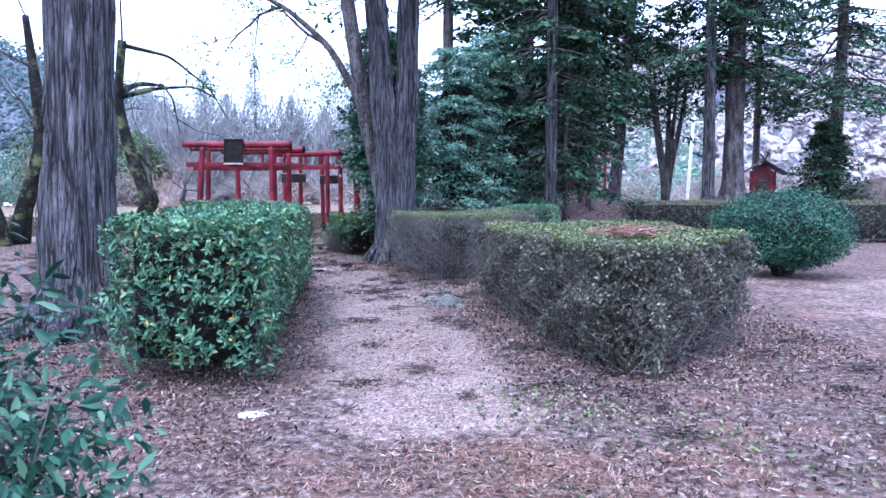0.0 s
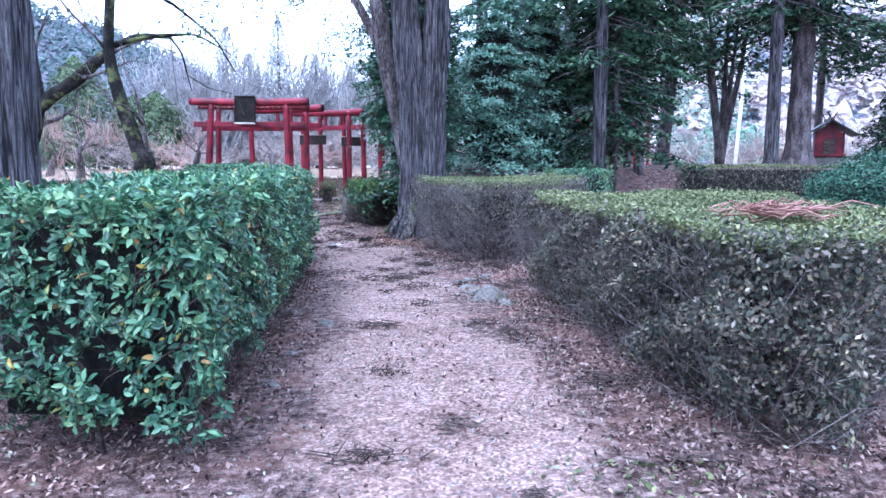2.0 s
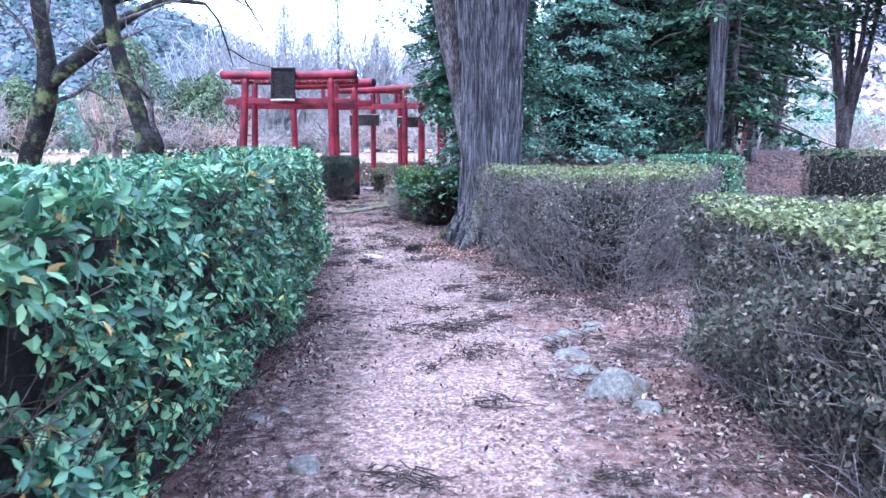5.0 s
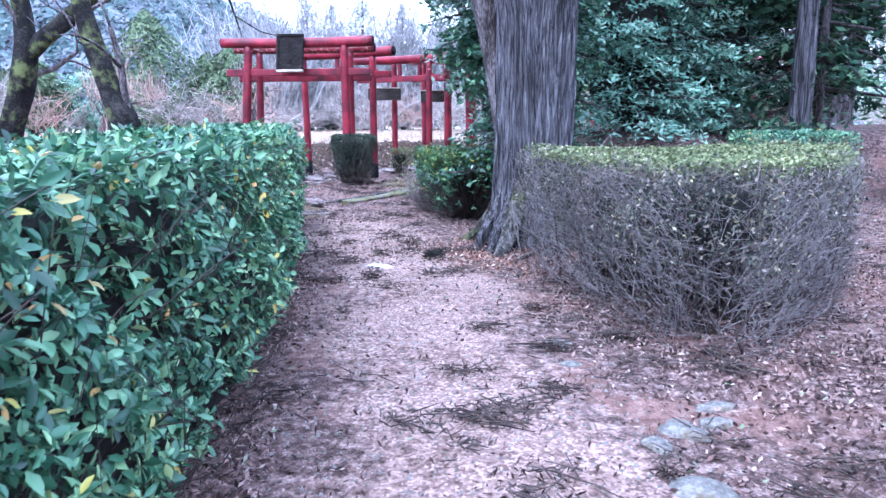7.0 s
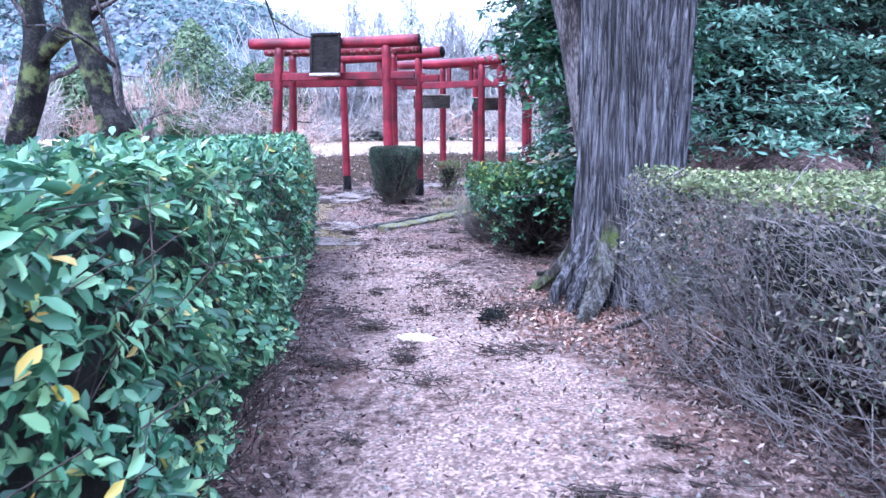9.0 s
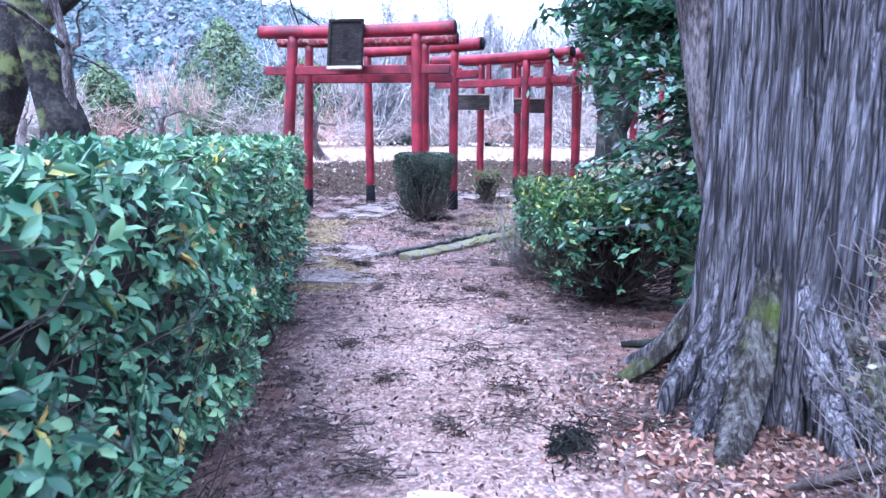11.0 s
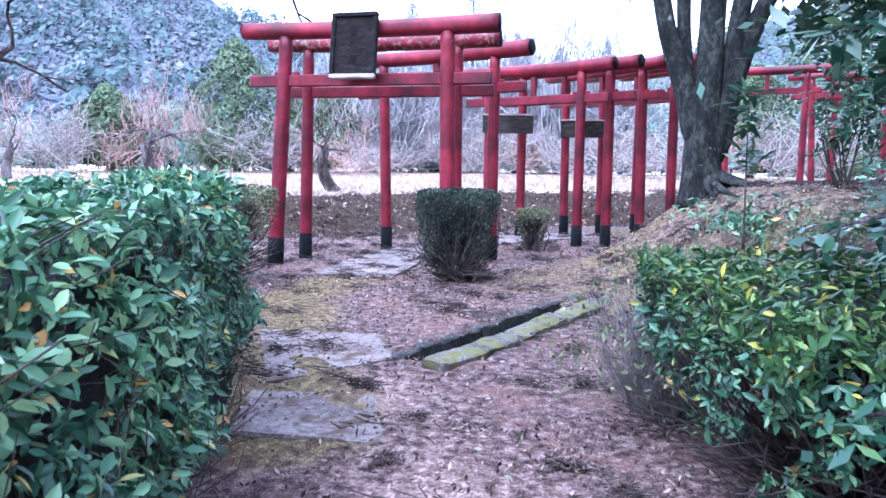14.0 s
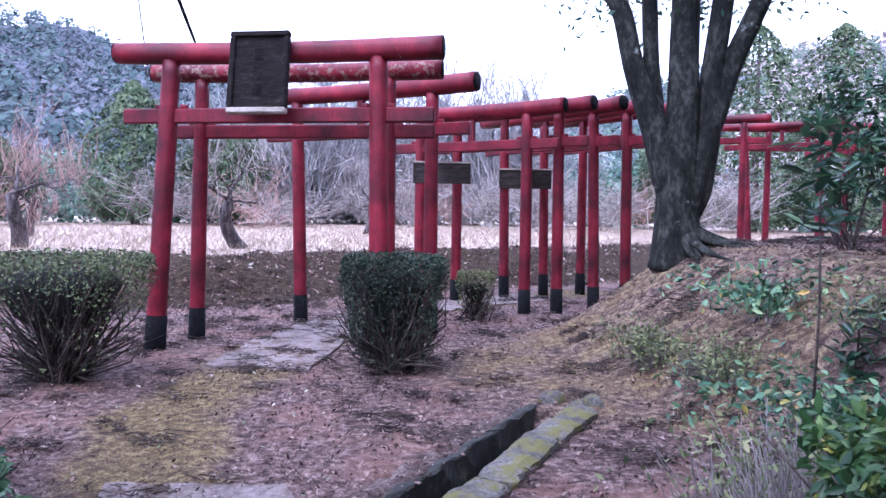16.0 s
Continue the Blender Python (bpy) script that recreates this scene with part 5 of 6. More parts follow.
# ---------------------------------------------------------------- vermilion gates
def torii(label, left, right, top, beam_r=0.095, post_r=0.075, over=0.52, lean_l=0.0, lean_r=0.0, strut=True, plaque=False, nuki_drop=0.55, over_l=None):
    """A gate of round logs: posts with black feet, a top beam, a tie beam and a strut."""
    left, right = Vector((*left, 0)), Vector((*right, 0))
    mid = (left + right) / 2
    span = (right - left).length
    turn = math.degrees(math.atan2(right.y - left.y, right.x - left.x))
    zl, zr = ground_z(left.x, left.y), ground_z(right.x, right.y)
    z0 = min(zl, zr)
    root = thing("torii_gate", label, "gate", pose(mid.x, mid.y, z0, 0, 0, turn), "row of vermilion gates")
    H = top - z0
    over_l = over if over_l is None else over_l
    for sgn, zb, lean in ((-1, zl, lean_l), (1, zr, lean_r)):
        x = sgn * span / 2
        zb -= z0
        zt = H - beam_r * 1.6
        pts = [(x + lean * (1 - q), 0, zb - 0.12 + (zt - zb + 0.12) * q) for q in (0, 0.15, 0.35, 0.6, 0.85, 1)]
        post = mpart("post", mesh_of("post", *tube(pts, [post_r * 1.06, post_r * 1.03, post_r, post_r, post_r * 0.95, post_r * 0.92], 20, 0.06, 0.02, mid.x + sgn, 20), "paint", True), root)
        foot = [(x + lean * (1 - q), 0, zb - 0.13 + (zt - zb + 0.12) * q) for q in (0, 0.08, 0.165)]
        mpart("black_foot", mesh_of("black_foot", *tube(foot, [post_r * 1.14, post_r * 1.12, post_r * 1.09], 20, 0.06, 0, mid.x + sgn), "black", True), post, "black painted foot")
    sag = 0.02
    ends = (-span / 2 - over_l, span / 2 + over)
    pts = [(ends[0] + (ends[1] - ends[0]) * q, 0, H - beam_r + sag * (2 * q - 1) ** 2) for q in np.linspace(0, 1, 9)]
    v, f = tube(pts, [beam_r * q for q in (0.96, 1, 1, 0.98, 1, 0.98, 1, 1.03, 1.05)], 22, 0.07, 0.03, mid.x, 26)
    beam = mpart("top_beam", mesh_of("top_beam", v, f, "paint" if strut else "paint_worn", True), root)
    for k, s in ((0, -1), (1, 1)):
        c = pts[-1] if k else pts[0]
        mpart("beam_end", mesh_of("beam_end", *tube([(c[0] - s * 0.004, 0, c[2]), (c[0] + s * 0.006, 0, c[2])], [beam_r * 0.99, beam_r * 0.97], 18), "black"), beam, "dark sawn beam end")
    nz = H - nuki_drop
    mpart("tie_beam", None or (lambda bm: (bm.to_mesh(me := bpy.data.meshes.new("tie_beam")), bm.free(), me.materials.append(M["paint"]), me)[-1])(box_bm(span + over + over_l - 0.14, 0.07, 0.135, 0.012, ((over - over_l) / 2, 0, nz))), root)
    if strut:
        part("strut", box_bm(0.09, 0.06, nuki_drop - beam_r - 0.05, 0.008, (0, 0, (nz + H - beam_r) / 2)), "paint", root)
    for s in (-1, 1):
        for d in (-1, 1):
            part("wedge", box_bm(0.07, 0.05, 0.035, 0.006, (s * span / 2 + d * (post_r + 0.03), 0, nz + 0.085)), "paint", root)
    if plaque:
        tilt = Matrix.Rotation(radians(-9), 4, "X")
        at = Matrix.Translation((-0.06, -0.17, H - 0.31))
        bd = part("plaque", box_bm(0.46, 0.045, 0.66, 0.012, (0, 0, 0)), "plaque_wood", root, "dark weathered name plaque in a frame")
        bd.matrix_basis = at @ tilt
        for nm, sx, sz, x, z in (("frame_top", 0.54, 0.05, 0, 0.345), ("frame_bottom", 0.54, 0.05, 0, -0.345), ("frame_side", 0.05, 0.64, -0.245, 0), ("frame_side", 0.05, 0.64, 0.245, 0)):
            part(nm, box_bm(sx, 0.075, sz, 0.01, (x, -0.012, z)), "pale_wood" if nm == "frame_bottom" else "plaque_wood", bd)
        for k in range(3):
            part("faded_writing", box_bm(0.09, 0.004, 0.11, 0.002, (0, -0.025, 0.16 - k * 0.16)), "ink", bd)
    return root


GATES = [  # left, right, top height, beam radius, post radius, leans
    ((-6.86, 20.62), (-4.92, 20.72), 2.84, 0.098, 0.088, -0.2, 0.03), ((-6.88, 21.2), (-4.98, 21.3), 2.76, 0.09, 0.075, -0.08, 0.0),
    ((-6.45, 22.6), (-4.72, 22.1), 2.76, 0.098, 0.075, 0.06, 0.0), ((-5.4, 24.55), (-3.85, 24.0), 2.78, 0.095, 0.075, 0.0, 0.0),
    ((-4.96, 25.1), (-3.45, 24.2), 2.82, 0.095, 0.075, 0.0, 0.02), ((-4.35, 25.9), (-3.0, 24.6), 2.86, 0.095, 0.075, 0.05, 0.08),
    ((-3.75, 26.3), (-2.53, 24.95), 2.9, 0.095, 0.075, 0.05, 0.04), ((-3.13, 26.6), (-1.9, 25.3), 2.94, 0.09, 0.075, 0.0, 0.0),
    ((-1.35, 31.2), (0.25, 31.0), 3.5, 0.095, 0.075, 0.0, 0.0), ((0.6, 32.6), (2.1, 32.0), 3.5, 0.09, 0.075, 0.2, 0.0),
    ((1.2, 32.9), (2.9, 32.8), 3.5, 0.09, 0.075, 0.0, 0.0), ((2.9, 34.4), (4.2, 33.9), 3.5, 0.09, 0.075, 0.0, 0.0),
    ((6.6, 36.9), (7.3, 35.2), 3.6, 0.09, 0.075, 0.0, 0.0), ((7.3, 37.1), (8.0, 35.6), 3.6, 0.09, 0.075, 0.0, 0.0)]
for k, (a, b, top, br, pr, ll, lr) in enumerate(GATES):
    lab = "vermilion log torii gate with black feet" if k else "vermilion log torii gate with a dark name plaque and black feet"
    if k == 1:
        lab = "vermilion log torii gate with a worn flaking top beam"
    torii(lab, a, b, top, br, pr, 0.58 if k == 0 else 0.52, ll, lr, k != 1, k == 0, 0.66 if k < 2 else 0.55, 0.54 if k == 0 else None)

for a, b, z in (((-5.4, 24.4), (-4.86, 24.95), 1.88), ((-4.36, 25.78), (-3.74, 26.18), 1.86)):
    d = Vector((b[0] - a[0], b[1] - a[1], 0))
    turn = math.degrees(math.atan2(d.y, d.x))
    bd = thing("donor_board", "weathered grey wooden donor board nailed across gate posts", "sign", pose((a[0] + b[0]) / 2 + 0.04, (a[1] + b[1]) / 2 - 0.1, z, 0, 0, turn * 0.35))
    part("board", box_bm(0.82, 0.03, 0.29, 0.006), "board_dark", bd)
    part("back_rail", box_bm(0.7, 0.03, 0.05, 0.004, (0, 0.03, 0.08)), "plaque_wood", bd)
    part("cap", box_bm(0.86, 0.06, 0.025, 0.004, (0, 0, 0.155)), "pale_wood", bd)


# ---------------------------------------------------------------- drain, slabs, stones
def slab(label, corners, thick=0.1, proud=0.035, mat="concrete", name="concrete_slab", sink=0.0):
    c = np.array(corners, float)
    o = c.mean(0)
    z0 = ground_z(*o)
    bm = bmesh.new()
    pts = []
    k = len(c)
    for i in range(k):
        a, b = c[i], c[(i + 1) % k]
        for q in np.linspace(0, 1, 8, endpoint=False):
            p = a + (b - a) * q - o
            pts.append(p * (1 + rng.uniform(-0.06, 0.03)))
    face = bm.faces.new([bm.verts.new((p[0], p[1], proud)) for p in pts])
    ext = bmesh.ops.extrude_face_region(bm, geom=[face])
    for v in ext["geom"]:
        if isinstance(v, bmesh.types.BMVert):
            v.co.z -= thick
    bmesh.ops.recalc_face_normals(bm, faces=bm.faces[:])
    me = bpy.data.meshes.new(name)
    bm.to_mesh(me)
    bm.free()
    me.materials.append(M[mat])
    ob = new(name, me)
    ob.location = (o[0], o[1], z0 - sink)
    return tagged(ob, label, "slab")


slab("worn pale concrete slab bridging the drain, partly under litter", [(-5.35, 17.55), (-4.5, 17.72), (-4.12, 17.16), (-4.62, 16.4)], proud=0.012)
slab("cracked concrete slab half covered with moss and litter", [(-4.4, 15.75), (-4.62, 16.3), (-3.95, 16.45), (-3.65, 15.85)], proud=0.01)
for k in range(5):
    pts = [(-5.75, 20.0), (-5.9, 21.4), (-5.85, 22.7), (-5.35, 24.0), (-4.55, 25.2), (-3.7, 26.2)]
    a, b = Vector((*pts[k], 0)), Vector((*pts[k + 1], 0))
    d = (b - a).normalized()
    s = Vector((d.y, -d.x, 0)) * 0.46
    g = d * 0.012
    slab("pale concrete paving slab of the path under the gates", [tuple((a - s + g)[:2]), tuple((a + s + g)[:2]), tuple((b + s - g)[:2]), tuple((b - s - g)[:2])][::-1], 0.12, 0.014)

drain = thing("drain_channel", "open concrete drain channel with mossy edges", "drain", pose(-3.62, 18.3, 0, 0, 0, -17.2))


def rough_bar(sx, sy, sz, at, seed, amp=0.02, cuts=12):
    """A bar of old concrete with broken, uneven faces."""
    bm = bmesh.new()
    bmesh.ops.create_cube(bm, size=1)
    bmesh.ops.subdivide_edges(bm, edges=[e for e in bm.edges if abs(e.verts[0].co.y - e.verts[1].co.y) > 0.5], cuts=cuts * 3, use_grid_fill=True)
    bmesh.ops.subdivide_edges(bm, edges=[e for e in bm.edges if abs(e.verts[0].co.y - e.verts[1].co.y) < 1e-4], cuts=3, use_grid_fill=True)
    for v in bm.verts:
        edge = (abs(v.co.x) > 0.49) + (abs(v.co.z) > 0.49) + (abs(v.co.y) > 0.49)
        p = Vector((v.co.x * sx, v.co.y * sy, v.co.z * sz))
        q = p * 7 + Vector((seed, seed * 2.3, 0))
        n = Vector((noise.noise(q), noise.noise(q + Vector((9, 0, 0))), noise.noise(q + Vector((0, 9, 0)))))
        q = p * 23 + Vector((seed, 0, 3))
        n = n + 0.6 * Vector((noise.noise(q), noise.noise(q + Vector((5, 0, 0))), noise.noise(q + Vector((0, 5, 0)))))
        p = p + n * amp
        if edge > 1:
            p = p * (1 - 0.05 * edge) if sy < 0.5 else Vector((p.x * (1 - 0.09 * edge), p.y, p.z - 0.01 * (p.z > 0)))
        v.co = p + Vector(at)
    return bm


part("side_wall", rough_bar(0.07, 2.5, 0.46, (-0.15, 0, -0.21), 1.0, 0.025), "dark_concrete", drain)
part("edge", rough_bar(0.2, 2.5, 0.38, (-0.26, 0, -0.19), 2.0, 0.03), "litter_coat", drain, "litter-covered earth edge")
part("side_wall", rough_bar(0.05, 2.5, 0.44, (0.11, 0, -0.226), 3.0, 0.02), "dark_concrete", drain)
part("edge", rough_bar(0.2, 2.5, 0.38, (0.23, 0, -0.195), 4.0, 0.03), "litter_coat", drain, "litter-covered earth edge")
part("bottom", rough_bar(0.26, 2.5, 0.05, (0, 0, -0.40), 5.0, 0.01), "dark_concrete", drain)
for k, (y, w) in enumerate(((-0.82, 0.9), (0.06, 0.8), (0.8, 0.66))):
    bm = rough_bar(0.2, w, 0.075, (0, 0, 0), 6.0 + k, 0.014, 5)
    me = bpy.data.meshes.new("drain_cover")
    bm.to_mesh(me)
    bm.free()
    me.materials.append(M["concrete_moss"])
    lid = tagged(new("drain_cover", me), "moss-covered concrete drain cover laid beside the open channel", "slab")
    lid.matrix_basis = pose(-3.62, 18.3, 0, 0, 0, -17.2) @ pose(0.2, y, 0.025, rng.uniform(-1, 1), 3, rng.uniform(-2.5, 2.5))


def stone(label, at, sx, sy, sz, mat="stone", name="stone", turn=0.0, flat=0.5):
    bm = bmesh.new()
    bmesh.ops.create_icosphere(bm, subdivisions=3, radius=1)
    s = at[0] * 3.1 + at[1]
    for v in bm.verts:
        k = 1 + 0.28 * noise.noise(v.co * 1.2 + Vector((s, 0, 0))) + 0.1 * noise.noise(v.co * 3.5 + Vector((0, s, 0)))
        v.co = Vector((v.co.x * sx, v.co.y * sy, v.co.z * sz)) * k
    me = bpy.data.meshes.new(name)
    for f in bm.faces:
        f.smooth = True
    bm.to_mesh(me)
    bm.free()
    me.materials.append(M[mat])
    ob = new(name, me)
    ob.matrix_basis = pose(at[0], at[1], ground_z(*at) + sz * (flat - 0.62), 0, 0, turn)
    return tagged(ob, label, "stone")


stone("flat white stone lying at the hedge's corner", (-1.14, 4.2), 0.10, 0.045, 0.03, "stone_white", turn=8)
for x, y, a, b, c in ((0.07, 8.4, 0.17, 0.12, 0.085), (-0.06, 8.78, 0.12, 0.09, 0.05), (0.2, 8.2, 0.08, 0.08, 0.05), (0.07, 9.88, 0.10, 0.06, 0.03), (-0.12, 9.12, 0.15, 0.10, 0.04),
                      (-0.23, 9.48, 0.09, 0.06, 0.03), (-0.1, 9.62, 0.12, 0.09, 0.04), (0.04, 9.7, 0.08, 0.06, 0.03), (-0.55, 10.35, 0.06, 0.05, 0.02), (-0.62, 10.7, 0.09, 0.06, 0.025)):
    stone("grey field stone half sunk beside the path", (x, y), a, b * 0.9, c * 1.5 if a > 0.16 else c, turn=x * 300, flat=0.6 if a > 0.16 else 0.42)
for x, y, a in ((-1.62, 7.85, 0.065), (-1.52, 7.95, 0.04), (-1.26, 5.88, 0.07), (-1.24, 7.42, 0.09), (-1.35, 4.95, 0.05), (-1.3, 6.6, 0.05), (-1.66, 8.6, 0.04)):
    stone("pale rounded stone at the foot of the hedge", (x, y), a, a * 0.7, a * 0.5, "stone", turn=y * 90)
stone("large brown earth-covered boulder on the terrace", (16.2, 26.5), 1.5, 1.2, 0.95, "earth", "boulder")
sprig = thing("dead_sprig", "reddish brown dead cedar sprig lying on the hedge top", "branch", (1.45, 5.75, 1.0))
k = 150
a = np.column_stack([rng.normal(0, 0.10, k), rng.normal(0, 0.07, k), rng.uniform(0, 0.04, k)])
mpart("branch_work", mesh_of("branch_work", *sticks(a, a + np.column_stack([rng.normal(0.08, 0.10, k), rng.normal(0, 0.06, k), rng.uniform(-0.02, 0.04, k)]), 0.006, 0.003), "sprig"), sprig)
stone("flat pale stone lying in the gravel path", (-2.16, 12.58), 0.12, 0.06, 0.02, "stone_white", turn=4)
sprig = thing("dead_sprig", "dark grey-green dead cedar sprig lying on the path", "branch", (-1.79, 13.24, ground_z(-1.79, 13.24)))
a = np.column_stack([rng.normal(0, 0.035, k), rng.normal(0, 0.09, k), rng.uniform(0.005, 0.04, k)])
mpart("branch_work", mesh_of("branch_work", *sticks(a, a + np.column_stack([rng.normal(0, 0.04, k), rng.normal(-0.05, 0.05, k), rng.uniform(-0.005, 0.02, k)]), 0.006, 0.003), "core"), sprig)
limb = thing("fallen_branch", "brown dead branch leaning out of the dry hedge", "branch", (-0.85, 13.0, ground_z(-0.85, 13.0)))
mpart("limb", mesh_of("limb", *tube([(-0.2, 0.03, 0.0), (-0.05, 0.0, 0.07), (0.1, -0.03, 0.16), (0.26, -0.07, 0.3)], [0.012, 0.02, 0.022, 0.018], 12, 0.3, 0.05, 2, 16), "twig_dark", True), limb)
for x, y, a in ((-3.3, 19.62, 0.12), (-3.12, 19.5, 0.09), (-3.02, 19.66, 0.1)):
    stone("mossy broken stone at the end of the drain", (x, y), a, a * 0.7, a * 0.8, "concrete_moss", turn=x * 200)
log = thing("fallen_root", "bare grey fallen root lying on the litter", "root", (-0.95, 14.75, ground_z(-0.95, 14.75)))
mpart("root", mesh_of("root", *tube([(-0.7, -0.12, 0.015), (-0.35, 0.0, 0.03), (0.1, 0.06, 0.05), (0.7, -0.05, 0.08)], [0.018, 0.035, 0.045, 0.05], 12, 0.3, 0.05, 1, 16), "bark_grey", True), log)


# ---------------------------------------------------------------- small shrine, pole
sz = ground_z(11.9, 26.9)
shrine = thing("small_shrine", "small red wooden shrine with a dark gabled roof", "shrine", pose(11.9, 26.9, sz, 0, 0, -18) @ Matrix.Scale(0.98, 4))
part("stone_base", box_bm(1.1, 1.1, 0.3, 0.02, (0, 0, 0.15)), "stone", shrine)
part("body", box_bm(0.8, 0.8, 0.75, 0.015, (0, 0, 0.675)), "paint", shrine)
for x in (-0.42, 0.42):
    part("corner_post", box_bm(0.07, 0.07, 0.85, 0.01, (x, -0.42, 0.7)), "paint", shrine)
part("door", box_bm(0.34, 0.03, 0.5, 0.008, (0, -0.415, 0.62)), "wood", shrine)
part("threshold", box_bm(0.95, 0.3, 0.07, 0.01, (0, -0.5, 0.33)), "paint", shrine)
for s in (-1, 1):
    part("roof_slope", box_bm(0.98, 1.5, 0.06, 0.01, (s * 0.4, -0.05, 1.25), Matrix.Rotation(radians(s * 32), 4, "Y")), "roof", shrine)
part("ridge", box_bm(0.12, 1.6, 0.1, 0.015, (0, -0.05, 1.53)), "roof", shrine)
for y in (-0.7, 0.6):
    for s in (-1, 1):
        part("roof_horn", box_bm(0.04, 0.04, 0.36, 0.005, (s * 0.06, y, 1.62), Matrix.Rotation(radians(s * 30), 4, "Y")), "roof", shrine)
bm = bmesh.new()
vs = [bm.verts.new(p) for p in ((-0.4, -0.4, 1.05), (0.4, -0.4, 1.05), (0, -0.4, 1.42), (-0.4, 0.4, 1.05), (0.4, 0.4, 1.05), (0, 0.4, 1.42))]
for q in ((0, 1, 2), (5, 4, 3), (0, 2, 5, 3), (2, 1, 4, 5)):
    bm.faces.new([vs[i] for i in q])
part("gable", bm, "paint", shrine)
pole = thing("utility_pole", "pale leaning utility pole in the far field", "pole", pose(13.9, 41.0, ground_z(13.9, 41), 0, 3, 0))
mpart("shaft", mesh_of("shaft", *tube([(0, 0, -0.2), (0, 0, 3), (0, 0, 7)], [0.10, 0.09, 0.08], 12), "pole", True), pole)
part("cross_arm", box_bm(1.0, 0.06, 0.08, 0.01, (0.3, 0, 4.9)), "pole", pole)


# ---------------------------------------------------------------- hills, woods and brush
def crest(az):
    """Elevation of the skyline, in degrees, by the bearing from ahead to the right."""
    return np.interp(az, [-180, -75, -45, -39, -33, -27, -23, -18, -12, -5, -2, 3, 10, 17, 30, 60, 180], [6, 10.5, 12.7, 12.3, 10.4, 8.8, 7.0, 3.8, 2.4, 3.8, 6.8, 9.2, 10.8, 11.8, 10.5, 8, 6])


def build_hill():
    az = np.linspace(-180, 180, 361)
    rad = np.linspace(0, 1, 34)
    A, R = np.meshgrid(np.radians(az), rad)
    D = 75 + 150 * R
    top = 225 * np.tan(np.radians(crest(az)))[None]
    prof = np.where(R < 1, R, 1) ** 1.15
    Z = 0.3 + top * prof * (1 + 0.05 * np.sin(A * 40 + R * 9))
    Z = Z + 2.0 * ripple(A * 60, R * 14, 1.3, 2) * np.sqrt(R)
    v = np.stack([D * np.sin(A), 12 + D * np.cos(A), Z], axis=-1)
    n, m = A.shape
    i, j = np.meshgrid(np.arange(n - 1), np.arange(m - 1), indexing="ij")
    f = np.stack([i * m + j, i * m + j + 1, (i + 1) * m + j + 1, (i + 1) * m + j], axis=-1).reshape(-1, 4)
    tagged(new("hill_backdrop", mesh_of("hill_backdrop", v, f[:, ::-1], "hill", True)), "wooded hills round the valley with haze in their colour", "hill", kind="structure")


def hill_point(az, q):
    d = 75 + 150 * q
    return np.column_stack([d * np.sin(np.radians(az)), 12 + d * np.cos(np.radians(az)), 0.3 + 225 * np.tan(np.radians(crest(az))) * q ** 1.15])


def far_woods(name, label, n, mat, per, low, high, size, pointed, az0=-75, az1=60):
    az, q = rng.uniform(az0, az1, n), rng.random(n) ** 0.8
    c = hill_point(az, q)
    h = rng.uniform(low, high, n)
    k = np.repeat(np.arange(n), per)
    t = rng.random(n * per)
    w = (1 - t * 0.95) if pointed else np.sqrt(np.clip(1 - (2 * t - 1) ** 2, 0, 1))
    ang = rng.uniform(0, 6.28, n * per)
    rr = h[k] * (0.2 if pointed else 0.42) * w * rng.uniform(0.6, 1, n * per)
    p = c[k] + np.column_stack([rr * np.cos(ang), rr * np.sin(ang), t * h[k]])
    nrm = np.column_stack([0.25 * np.cos(ang), -0.5 + 0.25 * np.sin(ang), np.full(n * per, 0.8)])
    tagged(new(name, mesh_of(name, *leaves(p, nrm, size * rng.uniform(0.5, 1.1, len(p)), 0.6, 0.4, False), mat)), label, "woods", kind="stuff")


build_hill()
far_woods("far_conifers", "distant green conifers on the hills, haze in their colour", 1500, "far_green", 36, 3, 6, 1.35, False, -75, 10)
far_woods("far_bare_woods", "distant leafless grey and lilac woods, haze in their colour", 2300, "far_brown", 32, 2.5, 4.5, 1.3, False, -75, 10)

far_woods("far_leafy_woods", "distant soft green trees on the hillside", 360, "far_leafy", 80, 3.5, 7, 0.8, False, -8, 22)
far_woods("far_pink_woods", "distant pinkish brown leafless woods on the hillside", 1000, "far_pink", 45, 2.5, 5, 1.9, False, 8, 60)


def brush(label, at, h, w, n, mat, name="bare_shrub", r=rng, thick=1.0):
    """A leafless shrub: a fan of thin twigs from one base."""
    root = thing(name, label, "shrub", (*at, ground_z(*at)))
    a = np.column_stack([r.normal(0, w * 0.12, (n, 2)), r.uniform(0, h * 0.35, n)])
    b = a + np.column_stack([r.normal(0, w * 0.27, (n, 2)), r.uniform(0.12, 0.7, n) * h])
    c = np.repeat(a, 3, axis=0) + np.repeat(b - a, 3, axis=0) * r.uniform(0.4, 1, (n * 3, 1))
    d = c + r.normal(0, 1, (n * 3, 3)) * np.array([w * 0.12, w * 0.12, h * 0.08]) + np.array([0, 0, h * 0.07])
    mpart("branch_work", mesh_of("branch_work", *join(sticks(a, b, 0.022 * thick, 0.009 * thick), sticks(c, d, 0.012 * thick, 0.006 * thick, 0.1)), mat), root)
    return root


